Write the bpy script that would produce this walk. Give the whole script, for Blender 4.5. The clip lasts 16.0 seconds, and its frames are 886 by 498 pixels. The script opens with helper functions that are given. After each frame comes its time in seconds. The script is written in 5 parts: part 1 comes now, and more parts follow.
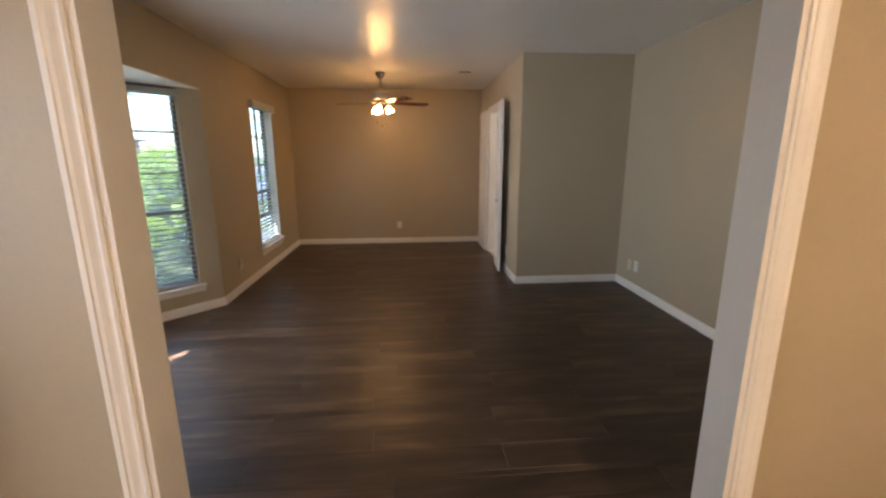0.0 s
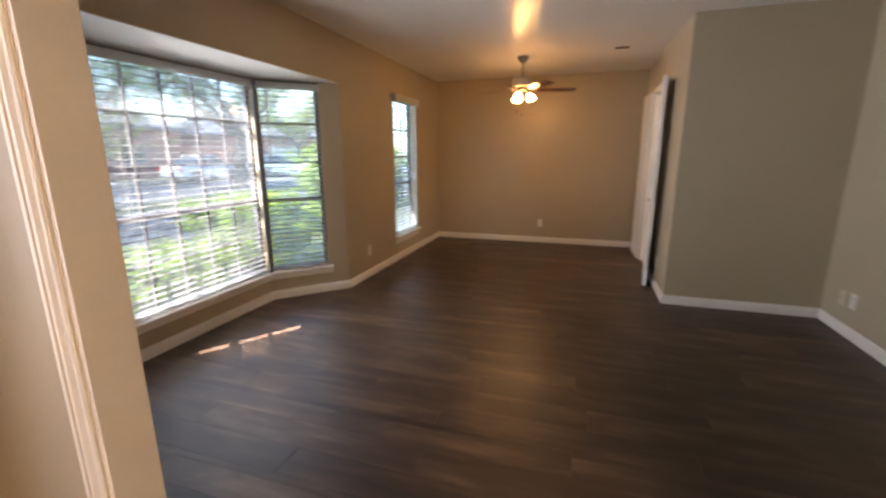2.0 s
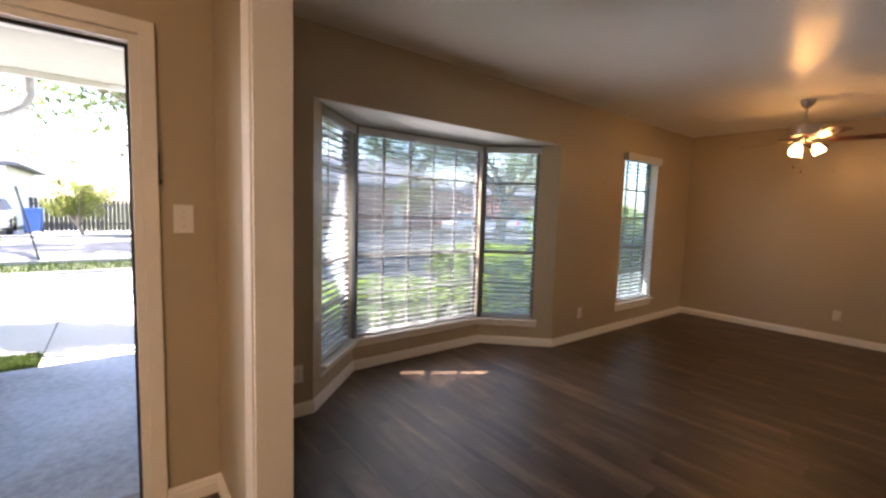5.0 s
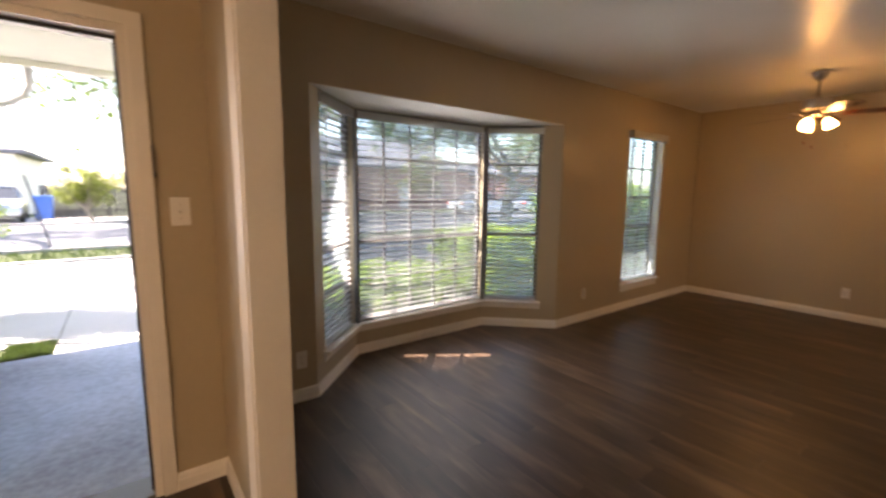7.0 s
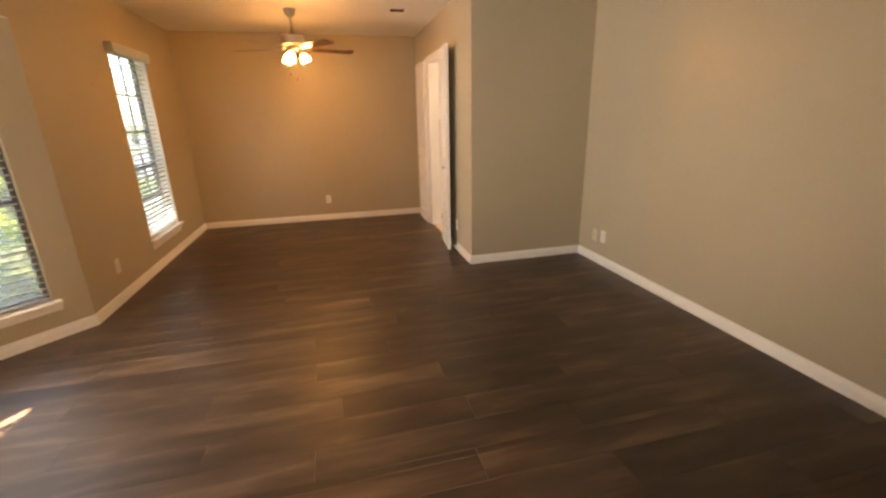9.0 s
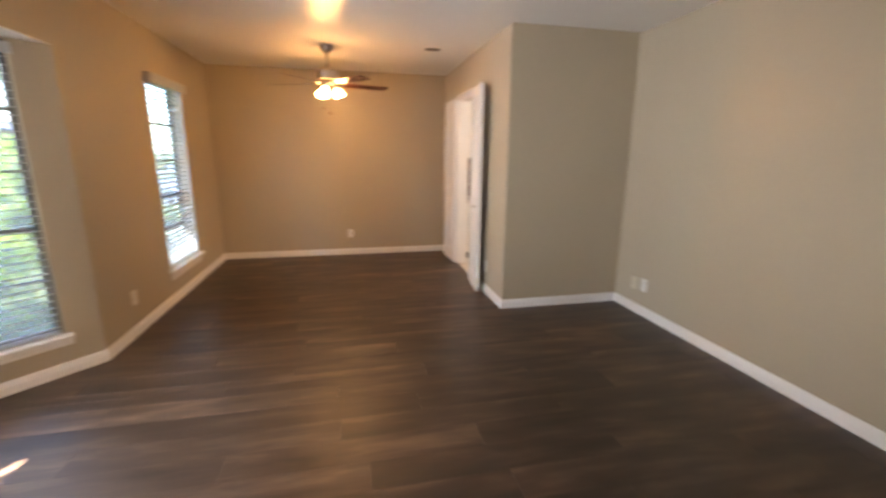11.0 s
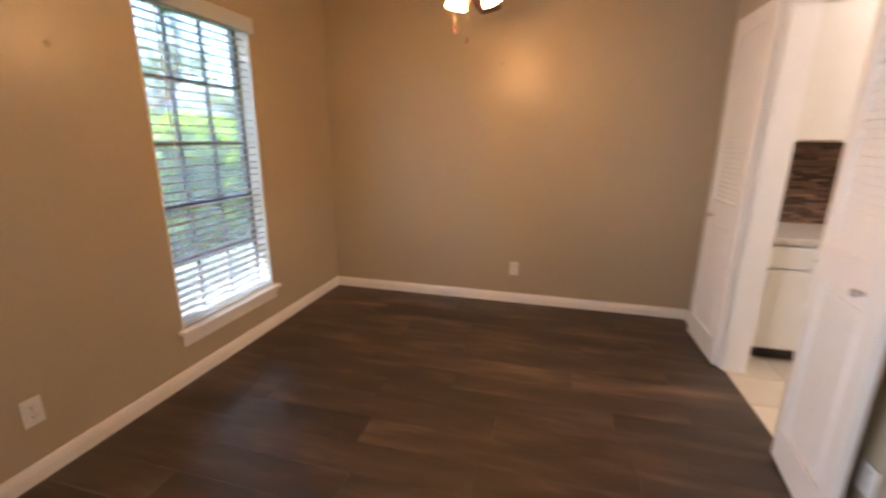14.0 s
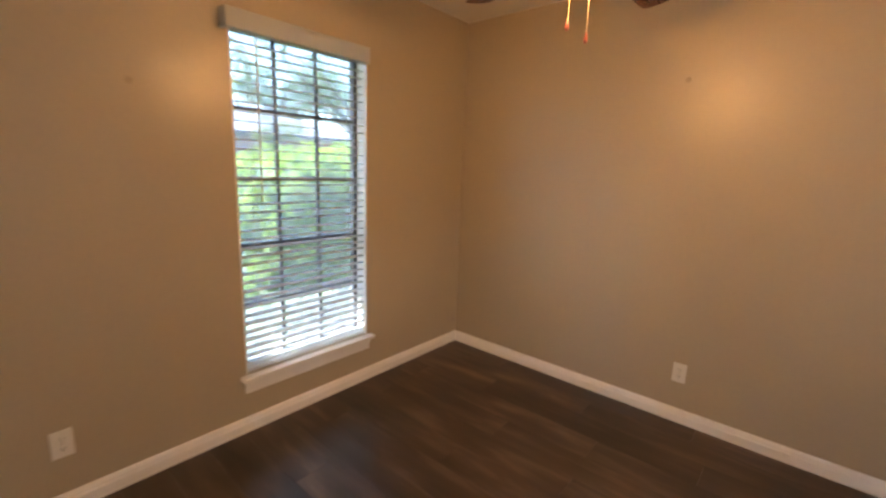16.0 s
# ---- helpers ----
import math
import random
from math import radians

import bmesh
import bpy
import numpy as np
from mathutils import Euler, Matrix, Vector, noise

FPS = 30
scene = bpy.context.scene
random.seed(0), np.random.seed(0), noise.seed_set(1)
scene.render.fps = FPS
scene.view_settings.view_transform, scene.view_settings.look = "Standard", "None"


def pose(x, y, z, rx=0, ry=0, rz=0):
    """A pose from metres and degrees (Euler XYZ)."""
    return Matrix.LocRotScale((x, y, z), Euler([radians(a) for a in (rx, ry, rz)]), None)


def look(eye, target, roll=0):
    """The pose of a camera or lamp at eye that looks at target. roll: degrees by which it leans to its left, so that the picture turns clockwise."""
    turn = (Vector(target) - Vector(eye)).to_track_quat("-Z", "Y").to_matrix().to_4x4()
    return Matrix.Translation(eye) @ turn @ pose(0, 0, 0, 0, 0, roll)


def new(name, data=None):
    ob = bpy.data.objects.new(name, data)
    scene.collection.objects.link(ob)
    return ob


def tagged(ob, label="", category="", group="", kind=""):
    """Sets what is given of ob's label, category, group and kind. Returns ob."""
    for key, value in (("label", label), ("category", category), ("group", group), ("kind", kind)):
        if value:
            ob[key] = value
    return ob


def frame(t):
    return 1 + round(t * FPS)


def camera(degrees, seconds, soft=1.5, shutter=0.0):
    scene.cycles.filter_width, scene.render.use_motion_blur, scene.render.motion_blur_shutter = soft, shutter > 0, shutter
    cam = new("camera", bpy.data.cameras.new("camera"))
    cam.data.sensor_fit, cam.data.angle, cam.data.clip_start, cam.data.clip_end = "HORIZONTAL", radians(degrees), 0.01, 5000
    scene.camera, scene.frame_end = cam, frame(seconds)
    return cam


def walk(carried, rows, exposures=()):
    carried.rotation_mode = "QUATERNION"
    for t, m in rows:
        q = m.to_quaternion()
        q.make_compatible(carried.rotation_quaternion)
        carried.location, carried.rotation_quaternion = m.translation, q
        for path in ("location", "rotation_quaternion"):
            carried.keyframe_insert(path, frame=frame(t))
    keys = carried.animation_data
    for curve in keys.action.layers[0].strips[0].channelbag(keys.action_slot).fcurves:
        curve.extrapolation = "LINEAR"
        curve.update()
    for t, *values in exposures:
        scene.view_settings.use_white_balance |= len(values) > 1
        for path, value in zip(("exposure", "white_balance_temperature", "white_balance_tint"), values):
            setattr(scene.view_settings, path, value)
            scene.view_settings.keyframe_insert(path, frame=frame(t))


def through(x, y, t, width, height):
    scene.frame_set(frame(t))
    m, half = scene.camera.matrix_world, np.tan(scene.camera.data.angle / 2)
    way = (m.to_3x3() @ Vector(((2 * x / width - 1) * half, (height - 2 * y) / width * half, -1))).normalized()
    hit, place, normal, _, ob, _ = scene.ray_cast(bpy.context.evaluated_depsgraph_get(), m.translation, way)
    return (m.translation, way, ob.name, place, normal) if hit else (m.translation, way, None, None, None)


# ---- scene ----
cam = camera(92.9, 16.0, soft=2.5, shutter=0.5)
PATH = [
    (0, (1.806, 0.027, 1.418), (1.965, 1.973, 0.986), -0.2),
    (0.5, (1.825, 0.022, 1.426), (1.98, 1.971, 1.004), 0.2),
    (1, (1.898, 0.064, 1.403), (2.007, 2.008, 0.947), -0.5),
    (1.5, (2.094, 0.204, 1.375), (1.893, 2.129, 0.871), -0.5),
    (2, (2.216, 0.418, 1.355), (1.613, 2.273, 0.912), -0.3),
    (2.5, (2.392, 0.575, 1.382), (1.421, 2.261, 0.92), 1.1),
    (3, (2.542, 0.651, 1.355), (1.226, 2.114, 1.0), 2.4),
    (3.5, (2.603, 0.69, 1.324), (1.226, 2.109, 1.021), 1.9),
    (4, (2.626, 0.678, 1.332), (1.207, 2.061, 1.057), 2.5),
    (4.5, (2.609, 0.673, 1.328), (1.093, 1.961, 1.124), 2.1),
    (4.7, (2.583, 0.663, 1.326), (1.035, 1.916, 1.148), 1.9),
    (6.8, (2.615, 0.708, 1.353), (0.989, 1.849, 1.118), 1.1),
    (7, (2.608, 0.709, 1.362), (1.026, 1.9, 1.089), 0.7),
    (7.5, (2.474, 0.706, 1.374), (1.302, 2.257, 0.908), -0.1),
    (8, (2.2, 0.646, 1.364), (1.577, 2.44, 0.737), -1.7),
    (8.5, (1.973, 0.726, 1.366), (2.036, 2.606, 0.687), -1.3),
    (8.7, (1.878, 0.758, 1.377), (2.22, 2.616, 0.72), -2.4),
    (10.8, (1.598, 0.955, 1.407), (2.26, 2.793, 0.979), -0.0),
    (11, (1.657, 1.027, 1.397), (2.08, 2.932, 0.957), 0.5),
    (11.5, (1.785, 1.369, 1.36), (1.947, 3.322, 0.961), -1.1),
    (12, (1.856, 1.819, 1.378), (1.963, 3.768, 0.944), -0.8),
    (12.5, (1.88, 2.285, 1.374), (1.922, 4.231, 0.915), -1.5),
    (13, (1.893, 2.75, 1.372), (1.944, 4.691, 0.894), -0.5),
    (13.5, (1.907, 3.191, 1.376), (1.888, 5.136, 0.913), -0.5),
    (14, (1.934, 3.569, 1.349), (1.443, 5.44, 0.843), 0.4),
    (14.5, (1.976, 3.853, 1.395), (1.076, 5.59, 0.975), 0.9),
    (15, (2.127, 4.064, 1.414), (0.797, 5.511, 1.044), 1.9),
    (15.5, (2.191, 4.214, 1.421), (0.813, 5.61, 1.031), 1.7),
    (16, (2.058, 4.389, 1.405), (0.785, 5.884, 1.026), 2.1),
]
EXPOSURES = [
    (0.0, 3.95, 6500, 16), (1.0, 4.0, 5700, 14), (1.5, 4.1, 5700, 15), (2.0, 4.1, 6900, 21), (2.5, 4.1, 6900, 21),
    (3.5, 3.95, 6900, 23), (7.0, 3.65, 7600, 23), (7.5, 3.85, 9400, 26), (8.0, 4.2, 9800, 25), (8.7, 4.7, 9700, 25),
    (11.0, 4.8, 6800, 21), (11.5, 4.8, 6500, 23), (13.0, 4.8, 6400, 25), (14.0, 4.65, 6500, 24), (14.5, 4.6, 6700, 22),
    (16.0, 4.55, 6500, 21)]
walk(cam, [(t, look(eye, target, roll)) for t, eye, target, roll in PATH], EXPOSURES)

# ---- world, sun, exposure ----
SUN_WAY = Vector((0.55, 0.835, -1.327)).normalized()      # the way the sunlight travels
world = bpy.data.worlds.new("sky_world")
scene.world = world
world.use_nodes = True
wn = world.node_tree
sky = wn.nodes.new("ShaderNodeTexSky")
sky.sky_type = "NISHITA"
sky.sun_disc = False
sky.sun_elevation = math.asin(-SUN_WAY.z)
sky.sun_rotation = math.atan2(-SUN_WAY.x, -SUN_WAY.y)
wn.nodes["Background"].inputs["Strength"].default_value = 0.095
wn.links.new(sky.outputs[0], wn.nodes["Background"].inputs["Color"])
sun_data = bpy.data.lights.new("sun", "SUN")
sun_data.energy, sun_data.angle, sun_data.color = 3.6, radians(0.6), (1.0, 0.97, 0.92)
sun = new("sun", sun_data)
sun.matrix_world = look((0, 0, 30), Vector((0, 0, 30)) + SUN_WAY)
# area lamp added in the bay's opening, lifts the skylight on the east walls
bay_fill = bpy.data.lights.new("bay_fill_lamp", "AREA")
bay_fill.shape, bay_fill.size, bay_fill.size_y = "RECTANGLE", 1.25, 1.6
bay_fill.energy, bay_fill.color, bay_fill.spread = 0.95, (0.88, 0.95, 1.0), radians(80)
new("bay_fill_lamp", bay_fill).matrix_world = look((-0.46, 2.87, 1.13), (3.42, 4.55, 1.6))
# lamp added under the bay's head: steep skylight for the floor before it
head_fill = bpy.data.lights.new("head_fill_lamp", "AREA")
head_fill.shape, head_fill.size, head_fill.size_y = "RECTANGLE", 1.25, 0.22
head_fill.energy, head_fill.color, head_fill.spread = 0.30, (0.86, 0.94, 1.0), radians(64)
new("head_fill_lamp", head_fill).matrix_world = look((-0.36, 2.87, 1.92), (0.08, 2.90, 1.10))
# lamp added in the open front doorway, extra daylight on the far jamb
door_fill = bpy.data.lights.new("door_fill_lamp", "AREA")
door_fill.shape, door_fill.size, door_fill.size_y = "RECTANGLE", 0.80, 1.85
door_fill.energy, door_fill.color, door_fill.spread = 0.17, (0.93, 0.97, 1.0), radians(48)
new("door_fill_lamp", door_fill).matrix_world = look((0.43, 0.295, 1.0), (1.239, 0.883, 1.0))
LAMP_GLOW, LAMP_TINT = 5.2, (1.0, 0.52, 0.165)
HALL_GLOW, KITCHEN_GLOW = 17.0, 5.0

# ---- materials ----


def material(name, color, rough=0.5, metal=0.0, vary=0.12, scale=6.0, fine=90.0, bump=0.1, bump_scale=120.0, stretch=(1, 1, 1), rand=0.0, spec=0.5, coat=0.0):
    """A surface with colour variation at two scales, roughness variation and fine relief."""
    m = bpy.data.materials.new(name)
    m.use_nodes = True
    nt = m.node_tree
    b = nt.nodes["Principled BSDF"]
    b.inputs["Metallic"].default_value = metal
    b.inputs["Specular IOR Level"].default_value = spec
    b.inputs["Coat Weight"].default_value = coat
    tc = nt.nodes.new("ShaderNodeTexCoord")
    mp = nt.nodes.new("ShaderNodeMapping")
    mp.inputs["Scale"].default_value = stretch
    nt.links.new(tc.outputs["Object"], mp.inputs["Vector"])
    vec = mp.outputs["Vector"]
    if rand:
        info = nt.nodes.new("ShaderNodeObjectInfo")
        off = nt.nodes.new("ShaderNodeVectorMath")
        off.operation = "SCALE"
        off.inputs[0].default_value = (37.0, 51.0, 23.0)
        nt.links.new(info.outputs["Random"], off.inputs["Scale"])
        add = nt.nodes.new("ShaderNodeVectorMath")
        nt.links.new(vec, add.inputs[0])
        nt.links.new(off.outputs[0], add.inputs[1])
        vec = add.outputs[0]
    big = nt.nodes.new("ShaderNodeTexNoise")
    big.inputs["Scale"].default_value = scale
    big.inputs["Detail"].default_value = 5
    small = nt.nodes.new("ShaderNodeTexNoise")
    small.inputs["Scale"].default_value = fine
    small.inputs["Detail"].default_value = 3
    for n in (big, small):
        nt.links.new(vec, n.inputs["Vector"])
    mix = nt.nodes.new("ShaderNodeMix")
    mix.inputs["Factor"].default_value = 0.35
    nt.links.new(big.outputs["Fac"], mix.inputs["A"])
    nt.links.new(small.outputs["Fac"], mix.inputs["B"])
    ramp = nt.nodes.new("ShaderNodeValToRGB")
    lo = [max(0.0, c * (1 - vary)) for c in color]
    hi = [min(1.0, c * (1 + vary)) for c in color]
    ramp.color_ramp.elements[0].position, ramp.color_ramp.elements[0].color = 0.32, (*lo, 1)
    ramp.color_ramp.elements[1].position, ramp.color_ramp.elements[1].color = 0.68, (*hi, 1)
    nt.links.new(mix.outputs["Result"], ramp.inputs["Fac"])
    col = ramp.outputs["Color"]
    if rand:
        hsv = nt.nodes.new("ShaderNodeHueSaturation")
        rng = nt.nodes.new("ShaderNodeMapRange")
        rng.inputs["To Min"].default_value, rng.inputs["To Max"].default_value = 1 - rand, 1 + rand
        nt.links.new(info.outputs["Random"], rng.inputs["Value"])
        nt.links.new(rng.outputs["Result"], hsv.inputs["Value"])
        nt.links.new(col, hsv.inputs["Color"])
        col = hsv.outputs["Color"]
    nt.links.new(col, b.inputs["Base Color"])
    rr = nt.nodes.new("ShaderNodeMapRange")
    rr.inputs["To Min"].default_value, rr.inputs["To Max"].default_value = max(0.02, rough - 0.07), min(1.0, rough + 0.07)
    nt.links.new(big.outputs["Fac"], rr.inputs["Value"])
    nt.links.new(rr.outputs["Result"], b.inputs["Roughness"])
    if bump:
        bn = nt.nodes.new("ShaderNodeTexNoise")
        bn.inputs["Scale"].default_value = bump_scale
        bn.inputs["Detail"].default_value = 2
        nt.links.new(vec, bn.inputs["Vector"])
        bp = nt.nodes.new("ShaderNodeBump")
        bp.inputs["Strength"].default_value = bump
        bp.inputs["Distance"].default_value = 0.004
        nt.links.new(bn.outputs["Fac"], bp.inputs["Height"])
        nt.links.new(bp.outputs["Normal"], b.inputs["Normal"])
    return m


def glow(name, tint, strength):
    m = bpy.data.materials.new(name)
    m.use_nodes = True
    b = m.node_tree.nodes["Principled BSDF"]
    b.inputs["Base Color"].default_value = (0.9, 0.88, 0.84, 1)
    b.inputs["Emission Color"].default_value = (*tint, 1)
    b.inputs["Emission Strength"].default_value = strength
    return m


def glass(name, tint=(0.96, 0.98, 0.98), gloss=0.06, veil=0.0):
    """Tint dims the view; the last value is the haze film's share, scattering daylight."""
    m = bpy.data.materials.new(name)
    m.use_nodes = True
    nt = m.node_tree
    out = nt.nodes["Material Output"]
    clear = nt.nodes.new("ShaderNodeBsdfTransparent")
    clear.inputs["Color"].default_value = (*tint, 1)
    shiny = nt.nodes.new("ShaderNodeBsdfGlossy")
    shiny.inputs["Roughness"].default_value = 0.02
    mix = nt.nodes.new("ShaderNodeMixShader")
    mix.inputs["Fac"].default_value = gloss
    nt.links.new(clear.outputs[0], mix.inputs[1])
    nt.links.new(shiny.outputs[0], mix.inputs[2])
    film = nt.nodes.new("ShaderNodeBsdfTranslucent")
    film.inputs["Color"].default_value = (0.72, 0.84, 0.92, 1)
    hazy = nt.nodes.new("ShaderNodeMixShader")
    noise = nt.nodes.new("ShaderNodeTexNoise")
    noise.inputs["Scale"].default_value = 6.0
    spread = nt.nodes.new("ShaderNodeMapRange")
    spread.inputs["To Min"].default_value, spread.inputs["To Max"].default_value = veil * 0.6, veil * 1.4
    nt.links.new(noise.outputs["Fac"], spread.inputs["Value"])
    nt.links.new(spread.outputs["Result"], hazy.inputs["Fac"])
    nt.links.new(mix.outputs[0], hazy.inputs[1])
    nt.links.new(film.outputs[0], hazy.inputs[2])
    nt.links.new(hazy.outputs[0], out.inputs["Surface"])
    return m


def leaf_material(name, color, through=0.5):
    m = bpy.data.materials.new(name)
    m.use_nodes = True
    nt = m.node_tree
    b = nt.nodes["Principled BSDF"]
    geo = nt.nodes.new("ShaderNodeNewGeometry")
    ramp = nt.nodes.new("ShaderNodeValToRGB")
    ramp.color_ramp.elements[0].color = (*[c * 0.55 for c in color], 1)
    ramp.color_ramp.elements[1].color = (*[min(1, c * 1.35) for c in color], 1)
    nt.links.new(geo.outputs["Random Per Island"], ramp.inputs["Fac"])
    nt.links.new(ramp.outputs["Color"], b.inputs["Base Color"])
    b.inputs["Roughness"].default_value = 0.5
    tr = nt.nodes.new("ShaderNodeBsdfTranslucent")
    nt.links.new(ramp.outputs["Color"], tr.inputs["Color"])
    mix = nt.nodes.new("ShaderNodeMixShader")
    mix.inputs["Fac"].default_value = through
    nt.links.new(b.outputs[0], mix.inputs[1])
    nt.links.new(tr.outputs[0], mix.inputs[2])
    nt.links.new(mix.outputs[0], nt.nodes["Material Output"].inputs["Surface"])
    return m


def blind_material():
    m = material("blind_white", (0.62, 0.63, 0.63), 0.45, vary=0.03, bump=0.02)
    nt = m.node_tree
    b = nt.nodes["Principled BSDF"]
    tr = nt.nodes.new("ShaderNodeBsdfTranslucent")
    tr.inputs["Color"].default_value = (0.84, 0.86, 0.86, 1)
    mix = nt.nodes.new("ShaderNodeMixShader")
    mix.inputs["Fac"].default_value = 0.48
    nt.links.new(b.outputs[0], mix.inputs[1])
    nt.links.new(tr.outputs[0], mix.inputs[2])
    nt.links.new(mix.outputs[0], nt.nodes["Material Output"].inputs["Surface"])
    return m


WALL = material("tan_wall_paint", (0.467, 0.397, 0.284), 0.34, vary=0.035, scale=1.3, fine=40, bump=0.16, bump_scale=70)
CEIL = material("white_ceiling_paint", (0.80, 0.785, 0.75), 0.31, vary=0.03, scale=2, fine=60, bump=0.30, bump_scale=45)
TRIM = material("white_trim_paint", (0.85, 0.83, 0.79), 0.32, vary=0.03, scale=5, fine=60, bump=0.05, bump_scale=60)
DOORW = material("white_door_paint", (0.85, 0.84, 0.81), 0.35, vary=0.03, scale=4, fine=60, bump=0.06, bump_scale=80)
PLASTIC = material("white_plastic", (0.82, 0.81, 0.78), 0.35, vary=0.02, bump=0.0)
IVORY = material("ivory_plastic", (0.66, 0.60, 0.47), 0.4, vary=0.03, bump=0.0)
SLOT = material("dark_slot", (0.03, 0.03, 0.03), 0.6, vary=0.1, bump=0.0)
BLIND = blind_material()
CORD = material("cord_white", (0.7, 0.7, 0.68), 0.8, vary=0.05, bump=0.0)
ALU = material("bronze_aluminium", (0.16, 0.16, 0.17), 0.45, metal=0.3, vary=0.1, bump=0.03)
# Dimmed brightness and milky haze of the view are put into the glass.
PANE = glass("dimmed_bay_glass", (0.56, 0.61, 0.64), veil=0.020)
SIDE_PANE = glass("hazy_side_glass", (0.72, 0.76, 0.78), veil=0.12)
DIM_PANE = glass("dimmed_dining_glass", (0.63, 0.71, 0.75), veil=0.085)
NICKEL = material("brushed_nickel", (0.50, 0.46, 0.41), 0.3, metal=1.0, vary=0.08, scale=8, fine=160, bump=0.04)
BLADE = material("cherry_blade", (0.12, 0.032, 0.018), 0.28, vary=0.35, scale=5, fine=40, stretch=(1, 9, 9), bump=0.04, coat=0.3)
SHADE = glow("frosted_lamp_shade", LAMP_TINT, LAMP_GLOW)
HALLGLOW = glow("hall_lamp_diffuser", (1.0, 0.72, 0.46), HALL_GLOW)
KITCHENGLOW = glow("kitchen_lamp_diffuser", (1.0, 0.87, 0.72), KITCHEN_GLOW)
FARBRICK = material("far_red_brick", (0.34, 0.17, 0.14), 0.85, vary=0.25, scale=3, fine=30, stretch=(1, 1, 3), bump=0.3, bump_scale=25)
VENTM = material("brown_vent_metal", (0.16, 0.12, 0.09), 0.5, metal=0.3, bump=0.0)
ANCHOR = material("dull_anchor_paint", (0.40, 0.33, 0.235), 0.6, vary=0.15, bump=0.1)
GROUT = material("plank_joint", (0.018, 0.014, 0.012), 0.8, vary=0.2, bump=0.0)
WOODPULL = material("wooden_pull", (0.20, 0.045, 0.028), 0.5, vary=0.2, bump=0.0)
CHAIN = material("brass_chain", (0.42, 0.33, 0.20), 0.35, metal=1.0, bump=0.0)
TILE = material("cream_floor_tile", (0.66, 0.60, 0.50), 0.3, vary=0.06, scale=5, rand=0.05, bump=0.03)
TGROUT = material("tile_grout", (0.36, 0.32, 0.27), 0.9, bump=0.1)
CABINET = material("white_cabinet_paint", (0.80, 0.78, 0.72), 0.35, vary=0.03, bump=0.03)
COUNTER = material("light_countertop", (0.62, 0.58, 0.52), 0.25, vary=0.2, scale=40, fine=300, bump=0.02)
STONE = material("mosaic_stone", (0.17, 0.10, 0.07), 0.4, vary=0.4, scale=12, rand=0.7, bump=0.2, bump_scale=60)
CONCRETE = material("concrete", (0.28, 0.27, 0.255), 0.85, vary=0.16, scale=0.9, fine=30, bump=0.35, bump_scale=60)
PALE = material("pale_concrete", (0.42, 0.41, 0.39), 0.85, vary=0.1, scale=0.7, fine=30, bump=0.3, bump_scale=60)
ASPHALT = material("asphalt", (0.085, 0.088, 0.098), 0.85, vary=0.2, scale=0.6, fine=60, bump=0.4, bump_scale=90)
# Stained porch concrete; the roof's bluish shade is put into its colour.
PORCH = material("shade_blue_porch_concrete", (0.34, 0.39, 0.45), 0.8, vary=0.42, scale=0.9, fine=25, bump=0.3, bump_scale=50)
LAWN = material("lawn_soil", (0.05, 0.065, 0.02), 0.9, vary=0.4, scale=1.2, fine=40, bump=0.5, bump_scale=40)
BRICK = material("red_brick", (0.33, 0.15, 0.11), 0.85, vary=0.2, scale=4, fine=40, rand=0.25, bump=0.3, bump_scale=60)
MORTAR = material("mortar", (0.42, 0.38, 0.34), 0.95, bump=0.3)
ROOF = material("grey_shingles", (0.13, 0.135, 0.155), 0.85, vary=0.3, scale=3, fine=20, bump=0.5, bump_scale=20)
SOFFIT = material("grey_green_soffit_paint", (0.46, 0.48, 0.45), 0.6, vary=0.05, bump=0.05)
# White spout metal greyed: its shaded tone is put into the colour.
SPOUT = material("shaded_white_metal", (0.50, 0.49, 0.50), 0.5, vary=0.08, bump=0.05)
SIDING = material("white_siding", (0.74, 0.73, 0.70), 0.6, vary=0.05, bump=0.05)
FENCEW = material("dark_fence_wood", (0.06, 0.055, 0.055), 0.8, vary=0.3, scale=5, stretch=(8, 8, 1), rand=0.2, bump=0.3)
BARK = material("bark", (0.19, 0.165, 0.14), 0.9, vary=0.35, scale=6, fine=30, stretch=(1, 1, 0.3), bump=0.8, bump_scale=20)
LEAF_HEDGE = leaf_material("hedge_leaves", (0.32, 0.44, 0.05), 0.65)
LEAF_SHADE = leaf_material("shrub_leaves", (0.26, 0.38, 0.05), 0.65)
LEAF_TREE = leaf_material("oak_leaves", (0.10, 0.15, 0.05))
LEAF_LIGHT = leaf_material("light_leaves", (0.17, 0.21, 0.04))
GRASS = leaf_material("grass_blades", (0.06, 0.095, 0.02), 0.3)
SHRUB_CORE = material("shaded_core", (0.09, 0.13, 0.03), 0.9, vary=0.3, bump=0.3)
CARPAINT = material("white_car_paint", (0.72, 0.73, 0.74), 0.2, vary=0.02, bump=0.0, coat=0.8)
SILVER = material("silver_car_paint", (0.32, 0.36, 0.42), 0.25, metal=0.5, vary=0.03, bump=0.0, coat=0.8)
CARGLASS = material("car_glass", (0.02, 0.025, 0.03), 0.06, vary=0.1, bump=0.0)
RUBBER = material("tyre_rubber", (0.02, 0.02, 0.02), 0.8, bump=0.1)
LAMPRED = material("red_plastic", (0.55, 0.03, 0.02), 0.3, bump=0.0)
BLUE = material("blue_plastic", (0.03, 0.13, 0.50), 0.4, vary=0.06, bump=0.0)
